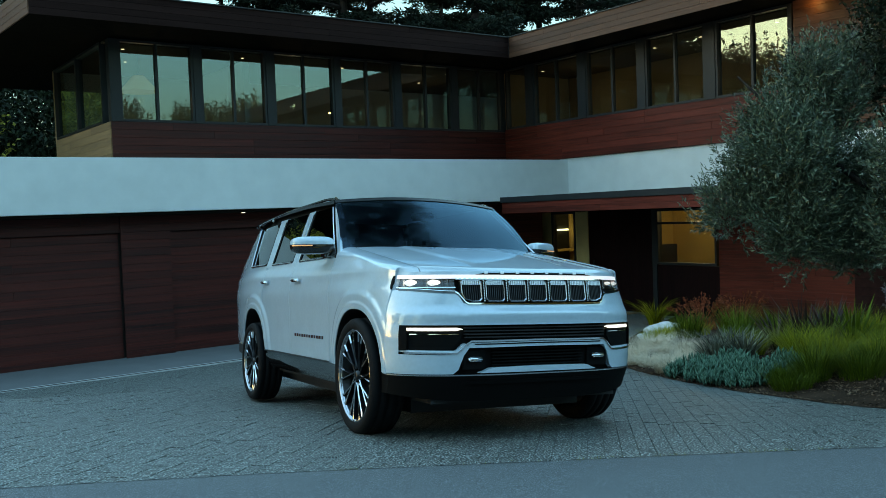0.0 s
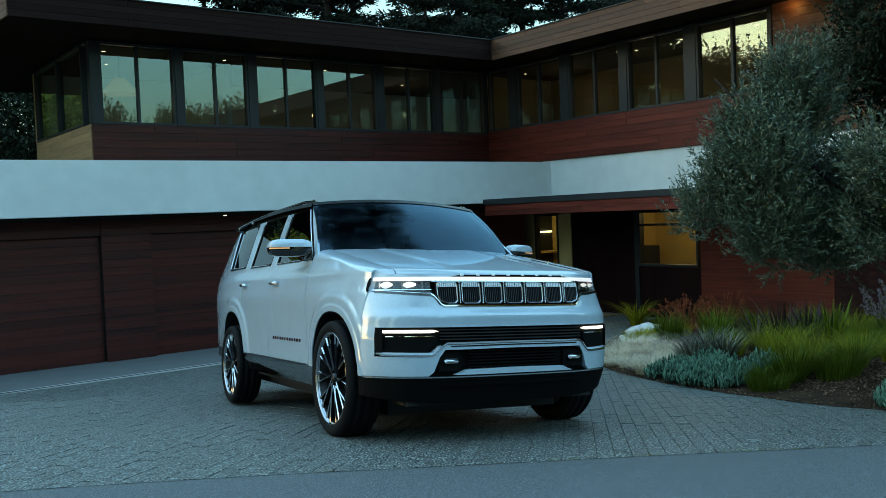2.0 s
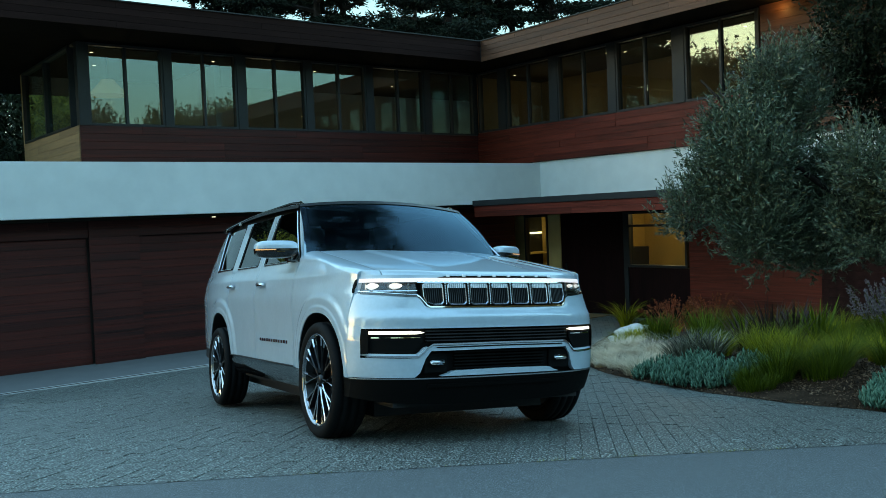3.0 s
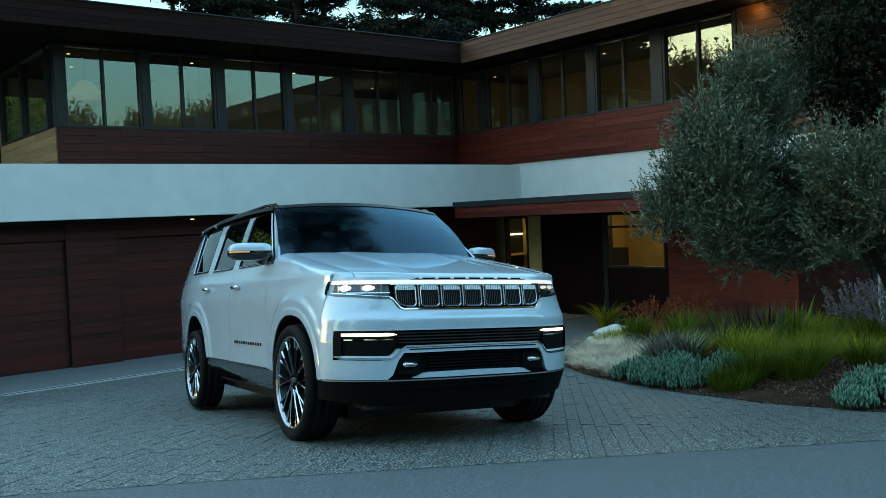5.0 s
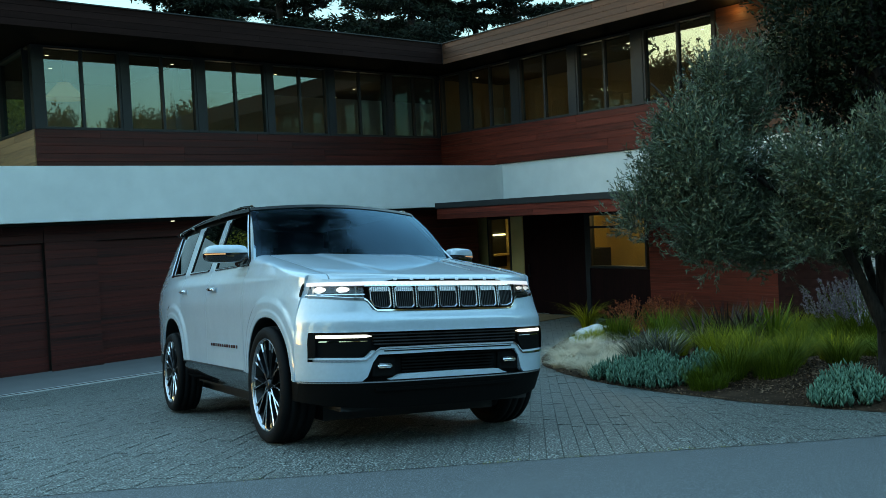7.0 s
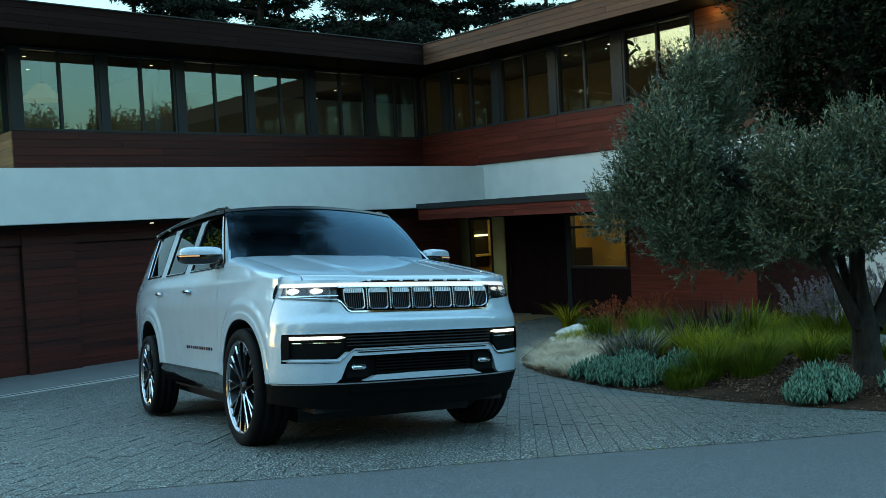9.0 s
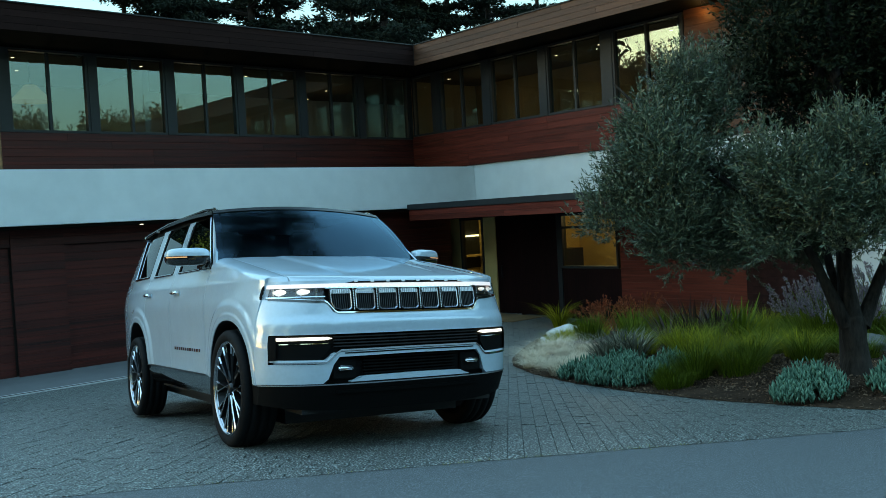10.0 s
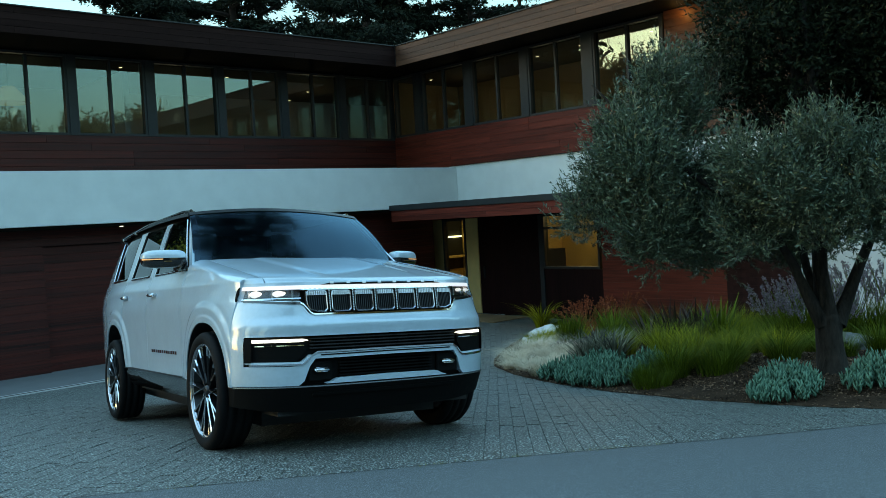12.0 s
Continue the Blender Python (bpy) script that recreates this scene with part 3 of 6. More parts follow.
def front_y(s, z):
    """The front's shape in plan; s from -1 to 1 across."""
    c = lerp(0.985, 0.93, lean(z))
    return -0.93 + 0.40 * (1 - (1 - (c * min(1.0, abs(s))) ** 3.2) ** 0.55) / (1 - (1 - c ** 3.2) ** 0.55) + 0.22 * (z - 0.74) ** 2 + 0.32 * max(0, 0.46 - z) + 0.026 * step(0.872, 0.93, z) * (1 - min(1.0, abs(s)) ** 6) - 0.010 * step(0.80, 0.87, z) * (1 - step(0.872, 0.93, z)) * (1 - min(1.0, abs(s)) ** 6)


def corner_x(z):
    return side_x(NOSE, min(z, 1.16))


def front_point(x, z, lift=0.0):
    s = max(-1, min(1, x / corner_x(z)))
    return (x, front_y(s, z) - lift, z)


def top_z(x, y):
    """Bonnet and wing tops."""
    z = 1.150 + 0.262 * ((y + 0.93) / 1.55) ** 0.92
    z -= 0.055 * min(1.1, abs(x) / 0.93) ** 5
    z += 0.008 * (1 - step(0.36 + 0.06 * y, 0.45 + 0.06 * y, abs(x))) * step(-0.95, -0.2, y)
    return z


def grid(us, vs, fn, depth=None):
    """Surface fn(u, v), with its rim folded by depth (a vector or None)."""
    bm = bmesh.new()
    g = [[bm.verts.new(fn(u, v)) for v in vs] for u in us]
    n, m = len(us), len(vs)
    for i in range(n - 1):
        for j in range(m - 1):
            bm.faces.new((g[i][j], g[i + 1][j], g[i + 1][j + 1], g[i][j + 1]))
    if depth is not None:
        d = Vector(depth)
        ring = [g[i][0] for i in range(n)] + [g[n - 1][j] for j in range(1, m)] + [g[i][m - 1] for i in range(n - 2, -1, -1)] + [g[0][j] for j in range(m - 2, 0, -1)]
        low = [bm.verts.new(v.co + d) for v in ring]
        for k in range(len(ring)):
            q = (k + 1) % len(ring)
            f = bm.faces.new((ring[k], ring[q], low[q], low[k]))
            for e in f.edges:
                e.smooth = False
    bmesh.ops.remove_doubles(bm, verts=bm.verts[:], dist=0.0002)
    bmesh.ops.recalc_face_normals(bm, faces=bm.faces[:])
    return bm


def span(a, b, n):
    return [a + (b - a) * i / n for i in range(n + 1)]


def side_panel(name, y0, y1, low, high, mat=PAINT, sx=-1, n=24, m=12, lift=0.0, ys=None, depth=0.04, parent=None, label=""):
    """A panel of the side between the curves low(y) and high(y)."""
    fn = lambda y, v: (lambda z: (sx * (side_x(y, z) + lift), y, z))(lerp(low(y), high(y), v))
    return part(name, grid(ys or span(y0, y1, n), span(0, 1, m), fn, (-sx * depth, 0, 0)), mat, parent or car, label, smooth=True)


def front_panel(name, xs, low, high, mat=PAINT, m=6, lift=0.0, depth=0.05, parent=None, label="", wrap=False):
    """A panel of the front between the curves low(x) and high(x); wrap: xs are shares of the half width and it meets the sides."""
    def fn(x, v):
        if not wrap:
            return front_point(x, lerp(low(x), high(x), v), lift)
        z = lerp(low(x * 0.95), high(x * 0.95), v)
        return front_point(x * corner_x(z), z, lift)
    return part(name, grid(xs, span(0, 1, m), fn, (0, depth, 0)), mat, parent or car, label, smooth=True)


def belt(y):
    return curve(y, (-0.5, 1.29), (0.7, 1.30), (4.8, 1.32))


def wing_top(y):
    return min(1.30, top_z(0.93, y) - 0.004) if y < 0.7 else belt(y)


def arch_low(yw, sill):
    def low(y):
        d = abs(y - yw)
        return HUB_Z[yw] + max(0, ARCH ** 2.3 - d ** 2.3) ** (1 / 2.3) if d < ARCH - 0.004 else sill
    return low


def arch_samples(y0, y1, yw):
    ys = [yw - ARCH * math.cos(math.pi * k / 48) for k in range(49)]
    return sorted(set([y for y in ys if y0 < y < y1] + span(y0, max(y0 + 0.01, yw - ARCH - 0.001), 6) + span(min(yw + ARCH + 0.001, y1 - 0.01), min(y1, yw + ARCH + 0.2), 12) + span(min(y1, yw + ARCH + 0.2), y1, 8)))


# dark inner shell that closes the gaps
bm = bmesh.new()
# this block hangs extra low to keep light off the ground underneath
add_box(bm, -0.70, 0.70, -0.30, 4.4, 0.165, 0.95)
add_box(bm, -0.74, 0.74, -0.72, -0.301, 0.27, 0.45)
add_box(bm, -0.86, 0.86, 0.52, 2.6, 0.27, 1.22)
add_box(bm, -0.80, 0.80, 3.7, 4.55, 0.40, 1.25)
add_box(bm, -0.83, 0.83, -0.48, 0.60, 0.93, 1.08)
add_box(bm, -0.84, 0.84, 2.6, 3.7, 0.96, 1.25)
part("underbody", bm, TRIM, car)

for sx in (-1, 1):
    # wings, doors and quarter panels
    side_panel("front_wing", NOSE, 0.66, arch_low(0.0, 0.47), wing_top, sx=sx, ys=arch_samples(NOSE, 0.66, 0.0), m=48)
    fd = side_panel("front_door", 0.667, 1.785, lambda y: 0.47, belt, sx=sx, n=20, m=24)
    low_r = arch_low(AXLE2, 0.47)
    rd = side_panel("rear_door", 1.792, 2.78, low_r, belt, sx=sx, ys=sorted(set(span(1.792, 2.40, 8) + span(2.42, 2.634, 12) + [AXLE2 - ARCH * math.cos(math.pi * k / 48) for k in range(14) if AXLE2 - ARCH * math.cos(math.pi * k / 48) < 2.78] + [2.78])), m=44)
    side_panel("quarter_panel", 2.787, 4.58, low_r, belt, sx=sx, ys=[2.787] + [y for y in arch_samples(2.2, 4.58, AXLE2) if y >= 2.79], m=44)
    # arch lip and liner
    for yw in (0.0, AXLE2):
        fold = lambda t: math.copysign(abs(t) ** (2 / 2.3), t) * (ARCH - 0.003)
        fn = lambda a, v: (sx * (side_x(yw + fold(math.cos(a)), HUB_Z[yw] + fold(math.sin(a))) - 0.006 - 0.34 * v), yw + fold(math.cos(a)), HUB_Z[yw] + fold(math.sin(a)))
        part("wheel_arch_liner", grid(span(radians(4), radians(176), 48), span(0, 1, 2), fn), TRIM, car, smooth=True)
    # sill and step
    sill = lambda y, v: (sx * (side_x(y, 0.47) - 0.012 - 0.07 * v * v), y, lerp(0.465, 0.30, v))
    part("sill", grid(span(0.46, 2.66, 12), span(0, 1, 5), sill, (-sx * 0.15, 0, 0.0)), BLACK, car, "gloss black sill", smooth=True)
    part("rear_skirt", grid(span(3.62, 4.58, 8), span(0, 1, 3), lambda y, v: (sx * (side_x(y, 0.5) - 0.005), y, lerp(0.47, 0.36, v)), (-sx * 0.05, 0, 0)), TRIM, car)
    # wing top beside the bonnet
    wt = lambda y, v: (lambda xe, xi: (sx * lerp(xi, xe, math.sin(v * math.pi / 2)), y, lerp(wing_top(y), top_z(xi, y), math.cos(v * math.pi / 2) ** 0.9)))(side_x(y, wing_top(y)), 0.785)
    part("wing_top", grid(span(NOSE, 0.655, 16), span(0, 1, 8), wt, (0, 0, -0.03)), PAINT, car, smooth=True)
    # greenhouse side: black frame, body-coloured pillars, panes
    gs = lambda y, z: side_x(y, z)
    frame_front = lambda z: 0.56 + (z - 1.30) * 1.22
    black = lambda u, z: (lambda y: (sx * (gs(y, z) - 0.030), y, z))(lerp(frame_front(z) + 0.03, tail_end(z) - 0.05, u))
    part("window_surround", grid(span(0, 1, 24), span(1.295, 1.85, 8), black), SKIRT, car, smooth=True)

    def pane(name, fa, fb, z0, z1, lift=-0.007):
        fn = lambda u, z: (lambda y: (sx * (gs(y, z) + lift), y, z))(lerp(fa(z), fb(z), u))
        w = part(name, grid(span(0, 1, 8), span(z0, z1, 6), fn, (-sx * 0.004, 0, 0)), PRIVACY, car, "dark tinted side window", smooth=True)
        return w

    def strip(name, pts, mat, width=0.012, parent=None):
        """A thin moulded bead along points of the side."""
        bm = bmesh.new()
        prev = None
        for (y, z) in pts:
            x = sx * (gs(y, z) + 0.004)
            a = [bm.verts.new((x + sx * dx, y + dy, z + dz)) for dx, dy, dz in ((0, 0, width), (0.009, 0, width * 0.5), (0.009, 0, -width * 0.5), (0, 0, -width))]
            if prev:
                for k in range(3):
                    bm.faces.new((prev[k], prev[k + 1], a[k + 1], a[k]))
            prev = a
        bmesh.ops.recalc_face_normals(bm, faces=bm.faces[:])
        return part(name, bm, mat, parent or car, smooth=True)

    ztop = 1.775
    pane("side_window", lambda z: frame_front(z) + 0.10, lambda z: 1.64 + 0.12 * (z - 1.3), 1.325, ztop)
    pane("side_window", lambda z: 1.93 + 0.10 * (z - 1.3), lambda z: 2.57 + 0.12 * (z - 1.3), 1.325, ztop)
    pane("side_window", lambda z: 2.88 + 0.15 * (z - 1.3), lambda z: 3.53 + 0.65 * (z - 1.3), 1.335, ztop - 0.022)

    def pillar(name, fa, fb, mat=PAINT, z0=1.30, z1=1.782, lift=0.0):
        fn = lambda u, z: (lambda y: (sx * (gs(y, z) + lift), y, z))(lerp(fa(z), fb(z), u))
        return part(name, grid(span(0, 1, 3), span(z0, z1, 8), fn, (-sx * 0.03, 0, 0)), mat, car, smooth=True)

    pillar("centre_pillar", lambda z: 1.68 + 0.12 * (z - 1.3), lambda z: 1.785 + 0.11 * (z - 1.3))
    pillar("centre_pillar", lambda z: 1.80 + 0.11 * (z - 1.3), lambda z: 1.90 + 0.10 * (z - 1.3))
    pillar("rear_pillar", lambda z: 2.61 + 0.12 * (z - 1.3), lambda z: 2.85 + 0.15 * (z - 1.3))
    pillar("tail_pillar", lambda z: 3.57 + 0.65 * (z - 1.3), tail_end, z1=1.76)
    # rubber seals on the edges of the pillars, with a bright bead beside each
    for fa, z1 in ((lambda z: 1.665 + 0.12 * (z - 1.3), 1.778), (lambda z: 1.888 + 0.10 * (z - 1.3), 1.778), (lambda z: 2.595 + 0.12 * (z - 1.3), 1.778), (lambda z: 2.835 + 0.15 * (z - 1.3), 1.765), (lambda z: 3.555 + 0.65 * (z - 1.3), 1.752)):
        pillar("window_seal", fa, lambda z, fa=fa: fa(z) + 0.020, SKIRT, 1.315, z1, 0.001)
    for fa in (lambda z: 1.687 + 0.12 * (z - 1.3), lambda z: 2.617 + 0.12 * (z - 1.3), lambda z: 3.577 + 0.65 * (z - 1.3)):
        pillar("window_bead", fa, lambda z, fa=fa: fa(z) + 0.012, CHROME, 1.315, 1.75, 0.006)
    ap = lambda u, z: (lambda y: (sx * (gs(y, z) - 0.004), y, z))(lerp(frame_front(z) - 0.015, frame_front(z) + 0.06, u))
    part("windscreen_pillar", grid(span(0, 1, 3), span(1.30, 1.80, 10), ap, (-sx * 0.02, 0, 0)), PAINT, car, smooth=True)
    strip("window_bead", [(y, 1.312) for y in span(0.66, 1.66, 8)], CHROME)
    strip("window_bead", [(y, 1.312) for y in span(1.91, 2.59, 8)], CHROME)
    strip("window_bead", [(y, 1.320) for y in span(2.87, 3.55, 8)], CHROME)
    strip("window_bead", [(3.55 + 0.65 * (z - 1.3), z) for z in span(1.32, 1.75, 6)], SATIN, 0.004)
    strip("window_bead", [(frame_front(z) + 0.085, z) for z in span(1.33, 1.77, 6)], SATIN, 0.005)
    strip("door_bead", [(y, 0.475) for y in span(0.67, 2.62, 10)], TRIM, 0.006)
    # handles
    for door, y in ((fd, 1.55), (rd, 2.63)):
        x = sx * side_x(y, 1.13)
        part("handle_recess", box(*sorted((x - sx * 0.002, x + sx * 0.004)), y - 0.10, y + 0.07, 1.105, 1.155, 0.003), PAINT, door)
        h = part("handle", box(*sorted((x + sx * 0.012, x + sx * 0.042)), y - 0.11, y + 0.11, 1.125, 1.152, 0.010), CHROME, door, "chrome handle", smooth=True)
    # worn-away lettering of the badge as plain bars
    for k in range(12):
        y = 1.60 - k * 0.070
        x = sx * side_x(y, 0.66)
        part("badge_bar", box(*sorted((x - sx * 0.002, x + sx * 0.006)), y - (0.024, 0.029, 0.020)[k % 3], y + (0.024, 0.029, 0.020)[k % 3], 0.648, 0.673), CHROME, fd)
    # mirror
    mir = empty("door_mirror", pose(sx * 1.085, 0.80, 1.393))
    mir.parent = car
    def pod(name, z0, rz, mat, lab):
        """Half of a boxy rounded pod, above (rz > 0) or below its waist."""
        def fn(a, b):
            ca, sa, cb, sb = math.cos(a), math.sin(a), math.cos(b), math.sin(b)
            p = lambda t, e: math.copysign(abs(t) ** e, t)
            x = 0.158 * p(ca, 0.42) * p(cb, 0.42)
            y = 0.10 * p(sa, 0.5) * p(cb, 0.45) * (1 - 0.28 * step(-0.1, 0.158, x * sx))
            return (x, y - 0.01 + 0.10 * (sx * x / 0.158 + 0.6) / 1.6, z0 + rz * p(sb, 0.75))
        return part(name, grid(span(0, math.tau, 40), span(0, math.pi / 2, 10), fn), mat, mir, lab, smooth=True)
    pod("cap", 0.020, 0.066, PAINT, "pale blue mirror cap")
    pod("housing", 0.0195, -0.076, BLACK, "gloss black lower housing")
    def rim(t, v):
        c = t ** (1 / 0.42)
        y = -0.10 * math.sqrt(math.sqrt(max(0, 1 - c * c))) * (1 - 0.28 * step(-0.1, 0.158, 0.158 * t))
        return (sx * 0.158 * t * 1.015, y * 1.03 - 0.01 + 0.10 * (t + 0.6) / 1.6, lerp(0.006, 0.015, v))
    part("marker_lamp", grid(span(0.12, 0.99, 14), span(0, 1, 2), rim), AMBER, mir, "lit amber side marker", smooth=True)
    part("marker_trim", box(*sorted((-sx * 0.13, sx * 0.02)), -0.085, -0.03, -0.010, -0.004, 0.002), CHROME, mir)
    part("arm", box(*sorted((-sx * 0.27, -sx * 0.09)), -0.04, 0.08, -0.090, -0.010, 0.014), BLACK, mir)
    # roof rail
    bm = bmesh.new()
    prev = None
    for k in range(29):
        y = lerp(1.22, 4.05, k / 28)
        up = 0.022 * min(1, min(k, 28 - k) / 2.5)
        x = sx * (0.745 - 0.02 * step(2.5, 4, y))
        z = 1.838 - 0.045 * step(2.4, 4.2, y) + up
        ring = [bm.verts.new((x + 0.016 * math.cos(a), y, z + 0.013 * math.sin(a))) for a in span(0, math.tau * 7 / 8, 7)]
        if prev:
            for i in range(8):
                bm.faces.new((prev[i], prev[(i + 1) % 8], ring[(i + 1) % 8], ring[i]))
        prev = ring
    rail = part("roof_rail", bm, BLACK, car, "gloss black roof rail with bright feet", smooth=True)
    for y in (1.30, 2.30, 3.30, 3.95):
        z = 1.833 - 0.045 * step(2.4, 4.2, y)
        part("foot", box(sx * 0.735 - 0.016, sx * 0.735 + 0.020, y - 0.045, y + 0.045, z - 0.01, z + 0.030, 0.008), CHROME, rail)

# ---- bonnet, windscreen, roof, tail ----
def screen_base(x):
    return 0.47 + 0.20 * (abs(x) / 0.9) ** 2


def bonnet(x, v):
    y0 = front_y(x / corner_x(1.14), 1.14) + 0.012
    y = lerp(y0, screen_base(x) - 0.02, v ** 1.15)
    drop = (top_z(x, y0) - 1.135) * max(0, 1 - v / 0.07) ** 2
    return (x, y, top_z(x, y) - drop)


part("bonnet", grid(span(-0.78, 0.78, 78), [0, 0.006, 0.015, 0.03, 0.06] + span(0.1, 1, 20), bonnet, (0, 0, -0.03)), PAINT, car, smooth=True)
for sx in (-1, 1):
    # corner cap between bonnet side and lamp
    def cap(x, v):
        q = min(1.0, (x - 0.785) / (side_x(NOSE, wing_top(NOSE)) - 0.785))
        y0 = front_y(x / corner_x(1.14), 1.14) + 0.012
        y = lerp(y0, NOSE + 0.006, v)
        inner, back = top_z(0.785, y), top_z(0.785, NOSE)
        edge = lerp(wing_top(NOSE), back, max(0, 1 - q * q) ** 0.45)
        z = 1.138 + (inner - 1.138) * (edge - 1.138) / (back - 1.138)
        return (sx * x, y, z - (z - 1.135) * max(0, 1 - v / 0.45) ** 2)
    part("wing_nose", grid([0.786 + (corner_x(1.15) - 0.787) * math.sin(math.pi / 2 * k) for k in span(0, 1, 16)], span(0, 1, 12), cap, (0, 0, -0.02)), PAINT, car, smooth=True)


def screen_top(x):
    return 1.09 + 0.10 * (x / 0.78) ** 2


def screen(u, v):
    x = u * lerp(0.892, 0.772, v)
    y = lerp(screen_base(x), screen_top(x), v)
    z0, z1 = top_z(x, screen_base(x)) - 0.005, 1.868 - 0.045 * (x / 0.78) ** 2
    return (x, y - 0.03 * math.sin(math.pi * v), lerp(z0, z1, v) + 0.02 * math.sin(math.pi * v))


part("windscreen", grid(span(-1, 1, 24), span(0, 1, 12), screen), SCREEN, car, "dark tinted raked windscreen", smooth=True)
frit = lambda u, v: (lambda p: (p[0], p[1] + 0.006, p[2] - 0.004))(screen(u, v))
part("screen_border", grid(span(-1, 1, 24), span(0.93, 1.0, 3), lambda u, v: (lambda p: (p[0], p[1] - 0.004, p[2] + 0.004))(screen(u, v))), ROOF_BLACK, car, smooth=True)
part("screen_border", grid(span(-1, -0.94, 2), span(0, 0.91, 10), frit), TRIM, car, smooth=True)
part("screen_border", grid(span(0.94, 1, 2), span(0, 0.91, 10), frit), TRIM, car, smooth=True)
part("cowl", grid(span(-0.86, 0.86, 20), span(0, 1, 2), lambda x, v: (x, screen_base(x) + lerp(-0.03, 0.03, v), top_z(x, screen_base(x)) - 0.012 - 0.0 * v)), TRIM, car)


def roof_point(u, v):
    y = lerp(screen_top(u * 0.772), 4.16 - 0.05 * u * u, v)
    w = lerp(0.778, 0.73, step(1.2, 4.5, y))
    z = 1.872 + 0.045 * math.sin(min(1, (y - 1.0) / 1.6) * math.pi / 2) - 0.045 * abs(u) ** 2.5 - 0.075 * max(0, (y - 2.8) / 1.8) ** 2
    return (u * w, y, z - 0.012)


part("roof", grid(span(-1, 1, 20), span(0, 1, 24), roof_point, (0, 0, -0.03)), ROOF_BLACK, car, "gloss black roof", smooth=True)
tail = lambda u, z: (u * (side_x(tail_end(z), z) - 0.002), tail_end(z) + 0.09 * (1 - abs(u) ** 4), z)
part("tailgate", grid(span(-1, 1, 14), span(0.45, 1.82, 16), tail), PAINT, car, smooth=True)

# ---- front end ----
def face_low(x):
    a = abs(x)
    return curve(a, (0.0, 0.932), (0.525, 0.934), (0.605, 1.012), (0.95, 1.034))


def slot_low(x):
    return curve(abs(x), (0.0, 0.70), (0.525, 0.697), (0.625, 0.618), (0.95, 0.622))


def intake_low(x):
    return curve(abs(x), (0.0, 0.652), (0.515, 0.648), (0.60, 0.475), (0.95, 0.475))


full = [math.sin(math.pi / 2 * k) for k in span(-1, 1, 72)]
end = lambda a: [math.sin(math.pi / 2 * k) for k in span(math.asin(a) * 2 / math.pi, 1, 14)]
lamp_x = [0.605 + 0.335 * math.sin(math.pi / 2 * k) for k in span(0, 1, 24)]
front_panel("bumper_upper", full, lambda x: 0.798, face_low, m=20, label="pale blue upper bumper", wrap=True)
for sx in (-1, 1):
    front_panel("bumper_corner", [sx * a for a in end(0.945)], lambda x: 0.600, lambda x: 0.799, m=8, lift=0.0015, wrap=True)
front_panel("bumper_lower", full, intake_low, lambda x: slot_low(x) - 0.016, m=8, label="pale blue lower bumper", wrap=True)
front_panel("bumper_bead", [s * 0.915 for s in full], lambda x: slot_low(x) - 0.012, slot_low, CHROME, m=2, lift=0.006, depth=0.03, label="bright bead under the lamp slot")
front_panel("bead_groove", span(-0.50, 0.50, 32), lambda x: slot_low(x) - 0.030, lambda x: slot_low(x) - 0.022, SKIRT, m=1, lift=0.003, depth=0.02, label="dark groove under the bright bead")
front_panel("intake_lip", span(-0.46, 0.46, 24), lambda x: 0.480, lambda x: curve(abs(x), (0, 0.520), (0.36, 0.516), (0.46, 0.483)), m=3, lift=0.004, label="pale blue lip below the intake")
front_panel("lamp_slot", [s * 0.94 for s in full], lambda x: slot_low(x) - 0.03, lambda x: 0.81, SKIRT, m=3, lift=-0.045)
front_panel("intake_back", [s * 0.62 for s in full], lambda x: 0.47, lambda x: 0.67, SKIRT, m=2, lift=-0.06)
for k in range(4):
    front_panel("slot_bar", span(-0.56, 0.56, 24), lambda x: 0.712 + k * 0.021, lambda x: 0.720 + k * 0.021, TRIM, m=1, lift=-0.022, depth=0.02)
for k in range(6):
    front_panel("intake_bar", span(-0.36, 0.36, 16), lambda x: 0.525 + k * 0.021, lambda x: 0.534 + k * 0.021, SKIRT, m=1, lift=-0.03, depth=0.02)
